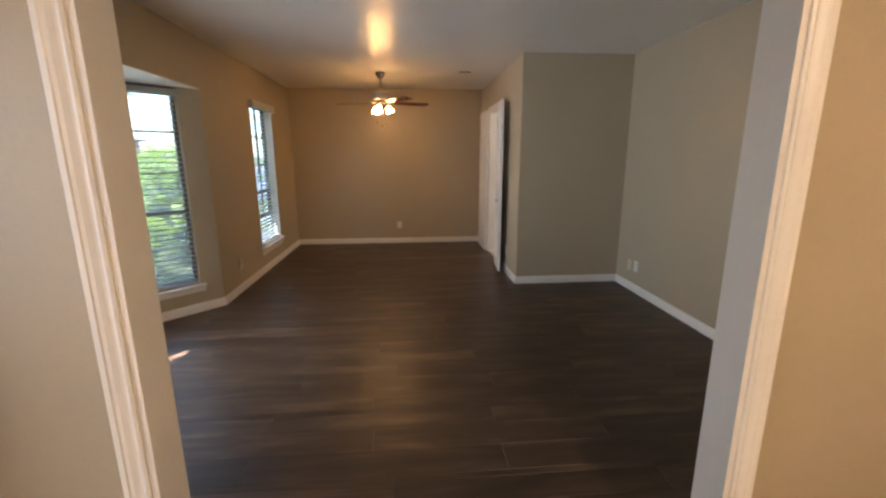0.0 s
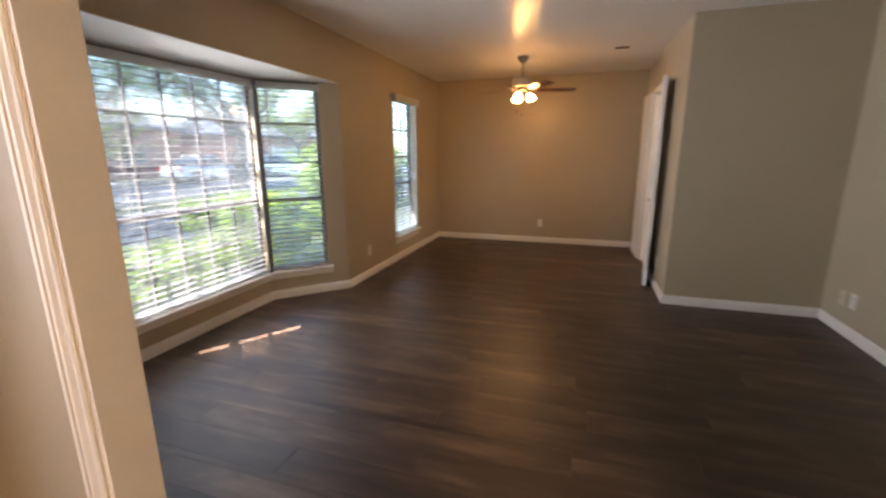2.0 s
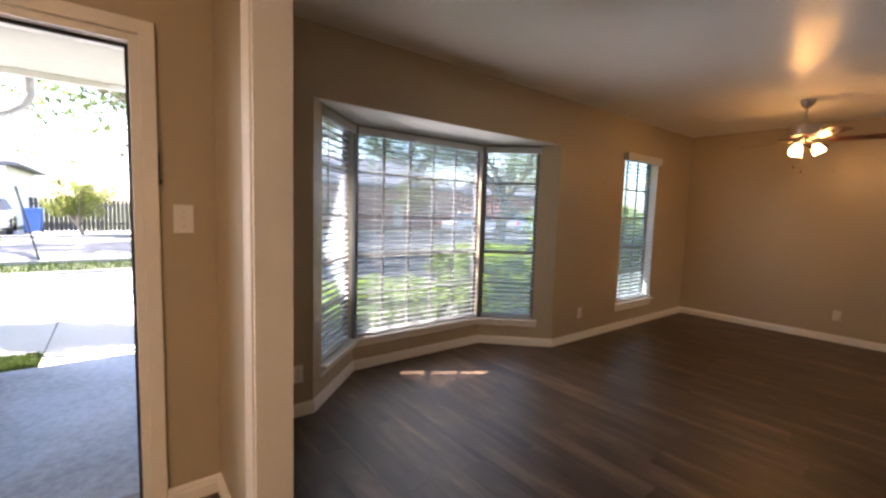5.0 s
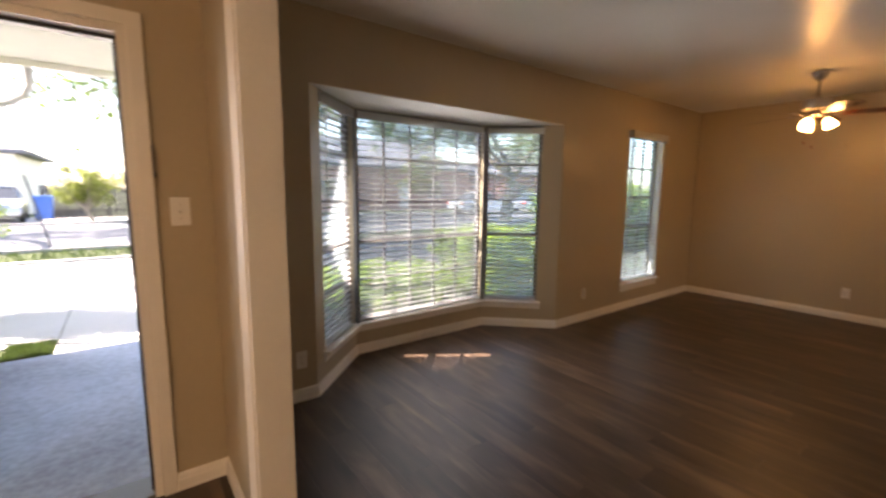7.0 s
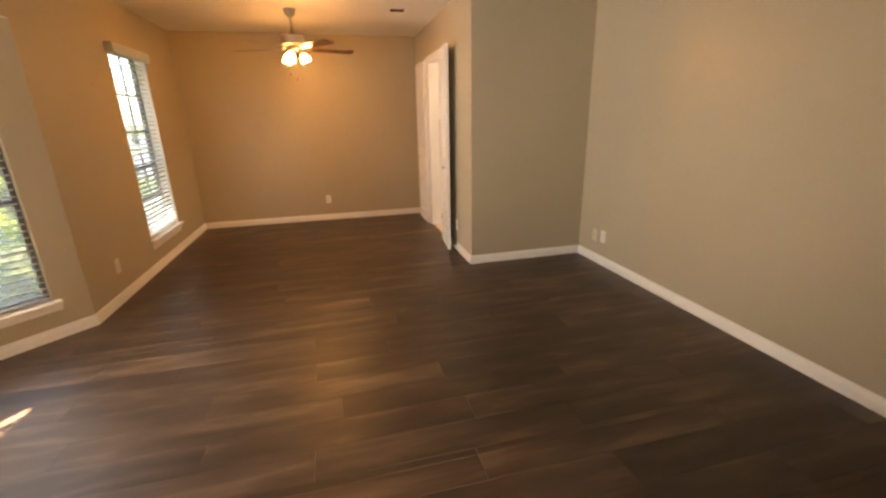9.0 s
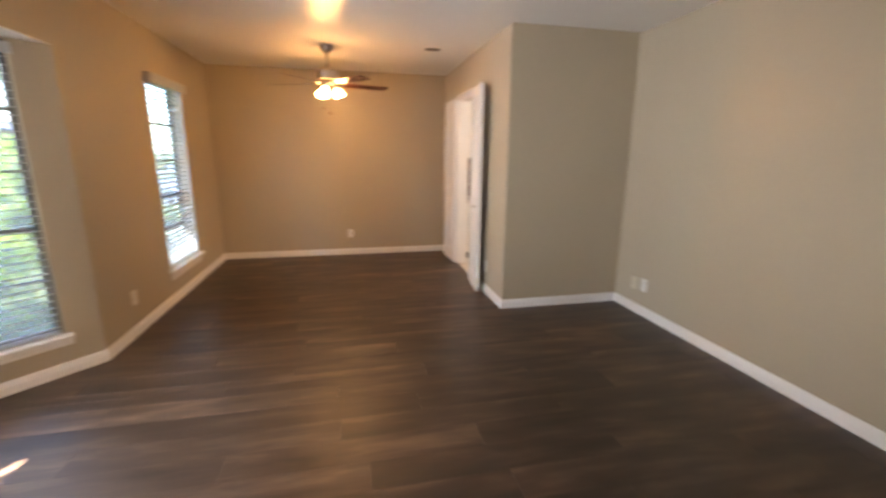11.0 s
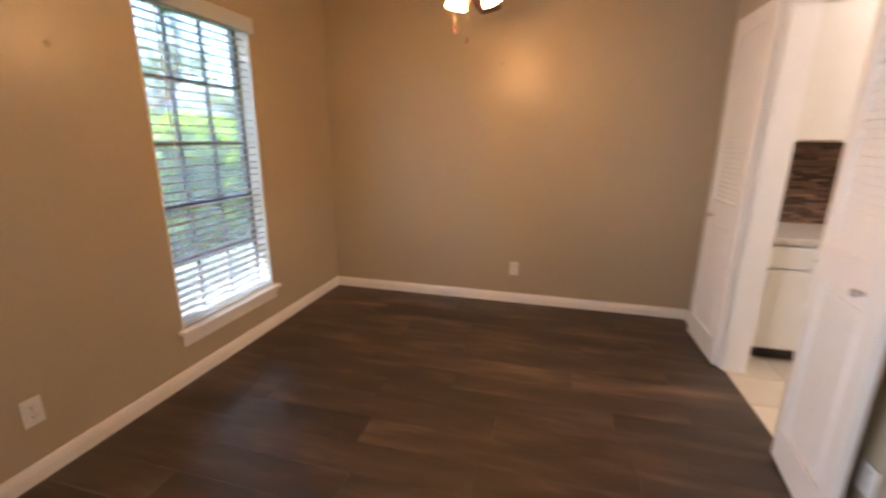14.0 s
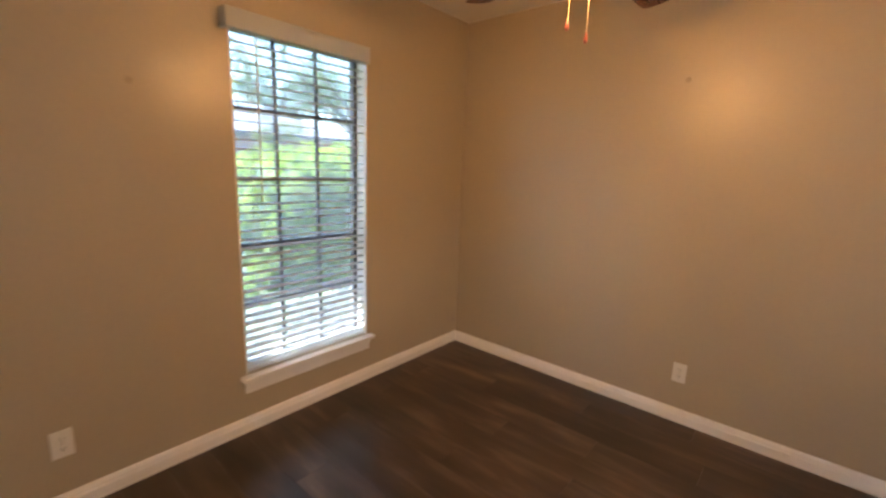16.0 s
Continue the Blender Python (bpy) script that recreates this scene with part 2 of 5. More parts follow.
DARKM = material("dark_metal", (0.05, 0.055, 0.07), 0.5, metal=0.4, bump=0.05)


def plank_material():
    m = bpy.data.materials.new("brown_vinyl_plank")
    m.use_nodes = True
    nt = m.node_tree
    b = nt.nodes["Principled BSDF"]
    b.inputs["Specular IOR Level"].default_value = 0.6
    tc = nt.nodes.new("ShaderNodeTexCoord")
    info = nt.nodes.new("ShaderNodeObjectInfo")
    off = nt.nodes.new("ShaderNodeVectorMath")
    off.operation = "SCALE"
    off.inputs[0].default_value = (31.0, 57.0, 11.0)
    nt.links.new(info.outputs["Random"], off.inputs["Scale"])
    add = nt.nodes.new("ShaderNodeVectorMath")
    nt.links.new(tc.outputs["Object"], add.inputs[0])
    nt.links.new(off.outputs[0], add.inputs[1])

    def noise_at(scale_xyz, scale, detail, dist=0.0):
        mp = nt.nodes.new("ShaderNodeMapping")
        mp.inputs["Scale"].default_value = scale_xyz
        nt.links.new(add.outputs[0], mp.inputs["Vector"])
        n = nt.nodes.new("ShaderNodeTexNoise")
        n.inputs["Scale"].default_value = scale
        n.inputs["Detail"].default_value = detail
        n.inputs["Distortion"].default_value = dist
        nt.links.new(mp.outputs[0], n.inputs["Vector"])
        return n
    broad = noise_at((1.1, 5.0, 1), 1.7, 3, 0.25)
    grain = noise_at((1.6, 13.0, 1), 3.0, 3, 0.15)
    pores = noise_at((3.0, 120.0, 1), 4.0, 2)
    mix = nt.nodes.new("ShaderNodeMix")
    mix.inputs["Factor"].default_value = 0.17
    nt.links.new(broad.outputs["Fac"], mix.inputs["A"])
    nt.links.new(grain.outputs["Fac"], mix.inputs["B"])
    mix2 = nt.nodes.new("ShaderNodeMix")
    mix2.inputs["Factor"].default_value = 0.07
    nt.links.new(mix.outputs["Result"], mix2.inputs["A"])
    nt.links.new(pores.outputs["Fac"], mix2.inputs["B"])
    ramp = nt.nodes.new("ShaderNodeValToRGB")
    el = ramp.color_ramp.elements
    el[0].position, el[0].color = 0.31, (0.023, 0.0150, 0.0095, 1)
    el[1].position, el[1].color = 0.73, (0.160, 0.102, 0.067, 1)
    mid = el.new(0.52)
    mid.color = (0.062, 0.0385, 0.0250, 1)
    nt.links.new(mix2.outputs["Result"], ramp.inputs["Fac"])
    hsv = nt.nodes.new("ShaderNodeHueSaturation")
    rng = nt.nodes.new("ShaderNodeMapRange")
    rng.inputs["To Min"].default_value, rng.inputs["To Max"].default_value = 0.68, 1.36
    nt.links.new(info.outputs["Random"], rng.inputs["Value"])
    nt.links.new(rng.outputs["Result"], hsv.inputs["Value"])
    nt.links.new(ramp.outputs["Color"], hsv.inputs["Color"])
    nt.links.new(hsv.outputs["Color"], b.inputs["Base Color"])
    rr = nt.nodes.new("ShaderNodeMapRange")
    rr.inputs["To Min"].default_value, rr.inputs["To Max"].default_value = 0.34, 0.48
    nt.links.new(grain.outputs["Fac"], rr.inputs["Value"])
    nt.links.new(rr.outputs["Result"], b.inputs["Roughness"])
    bp = nt.nodes.new("ShaderNodeBump")
    bp.inputs["Strength"].default_value = 0.12
    bp.inputs["Distance"].default_value = 0.002
    nt.links.new(grain.outputs["Fac"], bp.inputs["Height"])
    nt.links.new(bp.outputs["Normal"], b.inputs["Normal"])
    return m


PLANK = plank_material()

# ---- mesh helpers ----
ID = Matrix.Identity(4)


def box(bm, x0, x1, y0, y1, z0, z1, m=ID, bevel=0.0):
    """A box between two corners, turned by m, with its edges bevelled."""
    x0, x1, y0, y1, z0, z1 = min(x0, x1), max(x0, x1), min(y0, y1), max(y0, y1), min(z0, z1), max(z0, z1)
    geo = bmesh.ops.create_cube(bm, size=1.0, matrix=m @ Matrix.Translation(((x0 + x1) / 2, (y0 + y1) / 2, (z0 + z1) / 2)) @ Matrix.Diagonal((x1 - x0, y1 - y0, z1 - z0, 1)))
    if bevel:
        edges = list({e for v in geo["verts"] for e in v.link_edges})
        bmesh.ops.bevel(bm, geom=edges, offset=bevel, segments=2, affect="EDGES", profile=0.6)
    return bm


def rod(bm, a, b, r0, r1=None, seg=12):
    """A round bar from a to b."""
    a, b = Vector(a), Vector(b)
    d = b - a
    m = Matrix.Translation((a + b) / 2) @ d.to_track_quat("Z", "Y").to_matrix().to_4x4()
    bmesh.ops.create_cone(bm, cap_ends=True, segments=seg, radius1=r0, radius2=r0 if r1 is None else r1, depth=d.length, matrix=m)
    return bm


def lathe(bm, profile, m=ID, seg=28, caps=False):
    """A body of revolution from (radius, height) pairs."""
    rings = []
    for r, z in profile:
        rings.append([bm.verts.new(m @ Vector((r * math.cos(2 * math.pi * k / seg), r * math.sin(2 * math.pi * k / seg), z))) for k in range(seg)])
    for a, b in zip(rings, rings[1:]):
        for k in range(seg):
            bm.faces.new((a[k], a[(k + 1) % seg], b[(k + 1) % seg], b[k]))
    if caps:
        bm.faces.new(rings[0][::-1])
        bm.faces.new(rings[-1])
    return bm


def sweep(bm, points, profile, normal, closed_ends=True):
    """Extrude a (lateral, proud) profile along a planar polyline with mitred corners; lateral is to the left of the way, seen along -normal."""
    pts = [Vector(p) for p in points]
    n = Vector(normal).normalized()
    rings = []
    for i, p in enumerate(pts):
        a = (p - pts[i - 1]).normalized() if i else None
        b = (pts[i + 1] - p).normalized() if i + 1 < len(pts) else None
        if a is None:
            lat = n.cross(b)
        elif b is None:
            lat = n.cross(a)
        else:
            la, lb = n.cross(a), n.cross(b)
            lat = (la + lb) / (1 + la.dot(lb))
        rings.append([bm.verts.new(p + lat * s + n * t) for s, t in profile])
    k = len(profile)
    for a, b in zip(rings, rings[1:]):
        for i in range(k):
            bm.faces.new((a[i], a[(i + 1) % k], b[(i + 1) % k], b[i]))
    if closed_ends:
        bm.faces.new(rings[0])
        bm.faces.new(rings[-1][::-1])
    return bm


def link(name, bm, mat, parent=None, label="", smooth=False, at=None):
    bmesh.ops.recalc_face_normals(bm, faces=bm.faces)
    me = bpy.data.meshes.new(name)
    bm.to_mesh(me)
    bm.free()
    me.materials.append(mat)
    if smooth:
        for p in me.polygons:
            p.use_smooth = True
        me.set_sharp_from_angle(angle=radians(40))
    ob = new(name, me)
    if parent is not None:
        ob.parent = parent
    if at is not None:
        ob.matrix_basis = at
    if label:
        ob["label"] = label
    return ob


def part(name, bm, mat, parent, label="", smooth=False, at=None):
    return link(name, bm, mat, parent, label, smooth, at)


def thing(name, m, label, category, group="", kind=""):
    """An empty at a thing's base that holds its parts."""
    ob = new(name)
    ob.empty_display_size = 0.1
    ob.matrix_basis = m
    return tagged(ob, label, category, group, kind)


def structure(name, bm, mat, label, category, smooth=False):
    return tagged(link(name, bm, mat, smooth=smooth), label, category, kind="structure")


def along(p, q):
    """Local frame of a wall from p to q: x runs along it, y points out of the room, z up."""
    p, q = Vector((*p, 0)), Vector((*q, 0))
    u = (q - p).normalized()
    v = Vector((0, 0, 1)).cross(u)
    return Matrix((( u.x, v.x, 0, p.x), (u.y, v.y, 0, p.y), (0, 0, 1, 0), (0, 0, 0, 1))), (q - p).length


def wall_mesh(bm, m, length, thick, z0, z1, holes=(), start=0.0):
    """A wall slab with openings (s0, s1, z0, z1) cut through it."""
    ss = sorted({start, length, *[h[0] for h in holes], *[h[1] for h in holes]})
    zs = sorted({z0, z1, *[h[2] for h in holes], *[h[3] for h in holes]})
    ss = [s for s in ss if start <= s <= length]
    zs = [z for z in zs if z0 <= z <= z1]

    def solid(i, j):
        if not (0 <= i < len(ss) - 1 and 0 <= j < len(zs) - 1):
            return False
        s, z = (ss[i] + ss[i + 1]) / 2, (zs[j] + zs[j + 1]) / 2
        return not any(h[0] < s < h[1] and h[2] < z < h[3] for h in holes)
    cache = {}

    def v(i, j, k):
        if (i, j, k) not in cache:
            cache[i, j, k] = bm.verts.new(m @ Vector((ss[i], thick * k, zs[j])))
        return cache[i, j, k]
    for i in range(len(ss) - 1):
        for j in range(len(zs) - 1):
            if not solid(i, j):
                continue
            for k in (0, 1):
                bm.faces.new((v(i, j, k), v(i + 1, j, k), v(i + 1, j + 1, k), v(i, j + 1, k)))
            for di, dj, e in ((-1, 0, ((i, j), (i, j + 1))), (1, 0, ((i + 1, j), (i + 1, j + 1))), (0, -1, ((i, j), (i + 1, j))), (0, 1, ((i, j + 1), (i + 1, j + 1)))):
                if not solid(i + di, j + dj):
                    (a, b), (c, d) = e
                    bm.faces.new((v(a, b, 0), v(c, d, 0), v(c, d, 1), v(a, b, 1)))
    return bm


# ---- plan ----
H = 2.44                                  # ceiling
WX, NY, DX, JY, EX = 0.0, 7.0, 3.0, 4.535, 4.18   # west wall, far wall, dining east wall, jog wall, living east wall
P_S, P_N = 1.02, 1.137                     # partition between hall and living room
OPEN_L, OPEN_R = 1.128, 2.735               # cased opening in it
HX, HALL_S = 0.495, -1.7                  # front wall of the entry, end of the hall
BAY = [(0.0, 1.645), (-0.515, 2.175), (-0.515, 3.56), (0.0, 4.10)]
BAY_TOP = 2.0
DW0, DW1, DWT = 5.475, 6.235, 2.04         # kitchen doorway
FD0, FD1, FDT = -0.165, 0.755, 1.975      # front door
W2 = (5.275, 6.065, 0.315, 2.03)            # dining window
T = 0.12

m_w, len_w = along((WX, P_S), (WX, NY))
bm = wall_mesh(bmesh.new(), m_w, len_w + T, 0.15, -0.1, H + 0.1, [(BAY[0][1] - P_S, BAY[3][1] - P_S, -0.1, BAY_TOP), (W2[0] - P_S, W2[1] - P_S, W2[2], W2[3])])
structure("wall_west", bm, WALL, "tan painted wall with the bay and a tall window", "wall")
m_n, len_n = along((WX, NY), (EX + 1.5, NY))
structure("wall_north", wall_mesh(bmesh.new(), m_n, len_n, T, -0.1, H + 0.1), WALL, "tan painted end wall behind the ceiling fan", "wall")
m_d, len_d = along((DX, NY), (DX, JY))
structure("wall_dining", wall_mesh(bmesh.new(), m_d, len_d, T, -0.1, H + 0.1, [(NY - DW1, NY - DW0, -0.1, DWT)]), WALL, "tan painted wall with the doorway to the kitchen", "wall")
m_j, len_j = along((DX, JY), (EX, JY))
structure("wall_jog", wall_mesh(bmesh.new(), m_j, len_j + T, T, -0.1, H + 0.1, start=T), WALL, "tan painted return wall where the room narrows", "wall")
m_e, len_e = along((EX, JY), (EX, HALL_S))
structure("wall_east", wall_mesh(bmesh.new(), m_e, len_e, T, -0.1, H + 0.1), WALL, "long tan painted wall of the living room", "wall")
m_p, len_p = along((EX, P_N), (WX - 0.15, P_N))
structure("wall_partition", wall_mesh(bmesh.new(), m_p, len_p, P_N - P_S, -0.1, H + 0.1, [(EX - OPEN_R, EX - OPEN_L, -0.1, 2.355)]), WALL, "tan partition wall with a wide cased opening", "wall")
m_h, len_h = along((HX, HALL_S), (HX, P_S))
structure("wall_entry", wall_mesh(bmesh.new(), m_h, len_h, 0.15, -0.1, H + 0.1, [(FD0 - HALL_S, FD1 - HALL_S, -0.1, FDT)]), WALL, "tan entry wall around the open front doorway", "wall")
m_s, len_s = along((EX, HALL_S), (HX, HALL_S))
structure("wall_south", wall_mesh(bmesh.new(), m_s, len_s, T, -0.1, H + 0.1, start=-T), WALL, "plain tan wall at the end of the hall", "wall")
# bay: three low walls with window openings, soffit and outer cap
bay_windows = []
for name, a, b, s0, s1 in (("wall_bay_south", 0, 1, 0.13, 0.727), ("wall_bay_middle", 1, 2, 0.012, 1.373), ("wall_bay_north", 2, 3, 0.012, 0.55)):
    m, ln = along(BAY[a], BAY[b])
    structure(name, wall_mesh(bmesh.new(), m, ln, 0.10, -0.1, BAY_TOP + 0.2, [(s0, s1, 0.27, BAY_TOP - 0.005)]), WALL, "tan painted bay wall under and beside its window", "wall")
    bay_windows.append((m, s0, s1))
bm = bmesh.new()
foot = [Vector((-0.003, BAY[0][1] + 0.003, 0)), *[Vector((x, y, 0)) for x, y in BAY[1:3]], Vector((-0.003, BAY[3][1] - 0.003, 0))]
lo = [bm.verts.new(p + Vector((0, 0, BAY_TOP - 0.004))) for p in foot]
hi = [bm.verts.new(p + Vector((0, 0, BAY_TOP + 0.18))) for p in foot]
bm.faces.new(lo)
bm.faces.new(hi)
for k in range(4):
    bm.faces.new((lo[k], lo[(k + 1) % 4], hi[(k + 1) % 4], hi[k]))
structure("bay_soffit", bm, CEIL, "white painted soffit over the bay window", "soffit")
# ceiling
bm = bmesh.new()
box(bm, WX - 0.15, EX + T, P_S, NY + T, H, H + 0.12)
structure("ceiling", bm, CEIL, "white textured painted ceiling", "ceiling")
bm = box(bmesh.new(), HX - 0.15, EX + T, HALL_S - T, P_S - 0.002, H, H + 0.12)
structure("ceiling_hall", bm, CEIL, "white textured hall ceiling", "ceiling")
# sub-floor under the planks
sub = box(bmesh.new(), WX - 0.14, EX + T, P_N, NY + T, -0.12, -0.006)
box(sub, HX - 0.14, EX + T, HALL_S - T, P_N, -0.12, -0.006)
ring = [(WX - 0.14, BAY[0][1] + 0.14), *BAY[1:3], (WX - 0.14, BAY[3][1] - 0.14)]
lo, hi = [[sub.verts.new((x, y, z)) for x, y in ring] for z in (-0.12, -0.006)]
sub.faces.new(lo)
sub.faces.new(hi)
for k in range(4):
    sub.faces.new((lo[k], lo[(k + 1) % 4], hi[(k + 1) % 4], hi[k]))
floor = structure("floor", sub, GROUT, "dark brown wood-look vinyl plank floor", "floor")

# ---- trim ----
BASE = [(0, 0), (0.016, 0), (0.016, 0.052), (0.012, 0.064), (0.012, 0.070), (0.006, 0.083), (0, 0.085)]


def baseboard(points):
    structure("baseboard", sweep(bmesh.new(), [(x, y, -0.004) for x, y in points], BASE, (0, 0, 1)), TRIM, "white painted baseboard with a moulded top", "baseboard")


# each run keeps the room on the left of its way
baseboard([(DX, DW1 + 0.06), (DX, NY), (WX, NY), (WX, BAY[3][1]), BAY[2], BAY[1], BAY[0], (WX, P_N), (OPEN_L - 0.07, P_N)])
baseboard([(OPEN_R + 0.07, P_N), (EX, P_N), (EX, JY), (DX, JY), (DX, DW0 - 0.06)])
baseboard([(OPEN_L - 0.07, P_S), (HX, P_S), (HX, FD1 + 0.055)])
baseboard([(HX, FD0 - 0.055), (HX, HALL_S), (EX, HALL_S), (EX, P_S), (OPEN_R + 0.07, P_S)])

CASE = [(0, 0), (0, 0.010), (0.008, 0.013), (0.016, 0.011), (0.022, 0.012), (0.036, 0.017), (0.046, 0.018), (0.050, 0.021), (0.064, 0.021), (0.068, 0.017), (0.070, 0.0)]


FLAT = [(0, 0), (0, 0.014), (0.004, 0.018), (0.066, 0.018), (0.070, 0.014), (0.070, 0)]


def casing(name, pts, normal, label, width=0.07, profile=CASE):
    k = width / 0.07
    structure(name, sweep(bmesh.new(), pts[::-1], [(a * k, b) for a, b in profile], normal), TRIM, label, "trim")


def jamb_lining(name, a, b, top, m, depth, t=0.018, label="white painted door jamb lining"):
    """Boards that line an opening from a to b of a wall frame m, right through its depth."""
    bm = bmesh.new()
    box(bm, a, a + t, -0.004, depth + 0.004, -0.004, top, m, 0.002)
    box(bm, b - t, b, -0.004, depth + 0.004, -0.004, top, m, 0.002)
    box(bm, a + t, b - t, -0.004, depth + 0.004, top - t, top, m, 0.002)
    structure(name, bm, TRIM, label, "trim")


# cased opening, both faces
jamb_lining("jamb_opening", EX - OPEN_R, EX - OPEN_L, 2.355, m_p, P_N - P_S)
casing("trim_opening_hall", [(OPEN_R, P_S, -0.004), (OPEN_R, P_S, 2.355), (OPEN_L, P_S, 2.355), (OPEN_L, P_S, -0.004)], (0, -1, 0), "white moulded casing on the hall side of the opening", 0.062)
casing("trim_opening_room", [(OPEN_L, P_N, -0.004), (OPEN_L, P_N, 2.355), (OPEN_R, P_N, 2.355), (OPEN_R, P_N, -0.004)], (0, 1, 0), "white moulded casing on the room side of the opening")
# kitchen doorway
jamb_lining("jamb_kitchen", NY - DW1, NY - DW0, DWT, m_d, T)
casing("trim_kitchen", [(DX, DW0, -0.004), (DX, DW0, DWT), (DX, DW1, DWT), (DX, DW1, -0.004)], (-1, 0, 0), "white moulded casing around the kitchen doorway", 0.05)
# front doorway
jamb_lining("jamb_front_door", FD0 - HALL_S, FD1 - HALL_S, FDT, m_h, 0.15, 0.03)
casing("trim_front_door", [(HX, FD1, -0.004), (HX, FD1, FDT), (HX, FD0, FDT), (HX, FD0, -0.004)], (1, 0, 0), "beige-white worn casing around the front doorway", 0.055, FLAT)
bm = box(bmesh.new(), HX - 0.17, HX - 0.005, FD0, FD1, -0.05, 0.012, bevel=0.004)
structure("threshold", bm, ALU, "dark metal threshold of the front door", "threshold")
bm = bmesh.new()
box(bm, HX - 0.062, HX - 0.05, FD1 - 0.042, FD1 - 0.03, 0.012, FDT - 0.03)
box(bm, HX - 0.062, HX - 0.05, FD0 + 0.03, FD1 - 0.042, FDT - 0.042, FDT - 0.03)
structure("weatherstrip", bm, SLOT, "dark weatherstrip on the front door frame", "trim")
strike = thing("strike_plate", pose(HX - 0.02, FD1 - 0.031, 1.40), "worn dark metal strike plate on the door jamb", "strike plate")
part("plate", box(bmesh.new(), -0.016, 0.016, -0.002, 0.0, -0.09, 0.09, bevel=0.0006), DARKM, strike)
part("screw", rod(bmesh.new(), (0, -0.0035, 0.07), (0, -0.0005, 0.07), 0.005), NICKEL, strike)
part("screw", rod(bmesh.new(), (0, -0.0035, -0.07), (0, -0.0005, -0.07), 0.005), NICKEL, strike)
floor_tiles = structure("floor_kitchen", box(bmesh.new(), DX + 0.012, EX + 1.5, JY + T, NY, -0.12, -0.004), TGROUT, "cream ceramic tile kitchen floor", "floor")
structure("wall_kitchen", box(bmesh.new(), EX + 1.5, EX + 1.62, JY, NY + T, -0.1, H + 0.1), WALL, "plain kitchen end wall", "wall")
structure("wall_kitchen_south", box(bmesh.new(), EX + T, EX + 1.5, JY, JY + T, -0.1, H + 0.1), WALL, "plain kitchen side wall", "wall")
structure("ceiling_kitchen", box(bmesh.new(), EX + T + 0.002, EX + 1.62, JY, NY + T, H, H + 0.12), CEIL, "white kitchen ceiling", "ceiling")

# ---- windows and blinds ----


def window(name, m, s0, s1, z0, z1, cols, rows, rail, depth, label, pane_mat):
    """An aluminium window with a muntin grid in the opening of wall frame m; its frame sits depth behind the inside face."""
    w = thing(name, m, label, "window", kind="structure")
    bm = bmesh.new()
    f = 0.028
    box(bm, s0, s0 + f, depth, depth + 0.045, z0, z1)
    box(bm, s1 - f, s1, depth, depth + 0.045, z0, z1)
    box(bm, s0 + f, s1 - f, depth, depth + 0.045, z0, z0 + f)
    box(bm, s0 + f, s1 - f, depth, depth + 0.045, z1 - f, z1)
    part("window_frame", bm, ALU, w, "dark bronze aluminium frame")
    part("rail", box(bmesh.new(), s0 + f, s1 - f, depth + 0.002, depth + 0.04, rail - 0.017, rail + 0.017, bevel=0.002), ALU, w, "meeting rail")
    us = [s0 + f + (s1 - s0 - 2 * f) * k / cols for k in range(cols + 1)]
    n_low = max(1, round(rows * (rail - z0) / (z1 - z0)))
    zs = [z0 + f + (rail - z0 - f) * k / n_low for k in range(n_low + 1)] + [rail + (z1 - f - rail) * k / (rows - n_low) for k in range(1, rows - n_low + 1)]
    for u in us[1:-1]:
        part("muntin", box(bmesh.new(), u - 0.008, u + 0.008, depth + 0.012, depth + 0.032, z0 + f, z1 - f), ALU, w)
    for k, z in enumerate(zs[1:-1], 1):
        if k != n_low:
            part("muntin", box(bmesh.new(), s0 + f, s1 - f, depth + 0.0125, depth + 0.0315, z - 0.008, z + 0.008), ALU, w)
    for a, b in zip(us, us[1:]):
        for c, d in zip(zs, zs[1:]):
            p = part("pane", box(bmesh.new(), a + 0.002, b - 0.002, depth + 0.020, depth + 0.023, c + 0.002, d - 0.002), pane_mat, w)
            p.visible_shadow = pane_mat is DIM_PANE
    return w


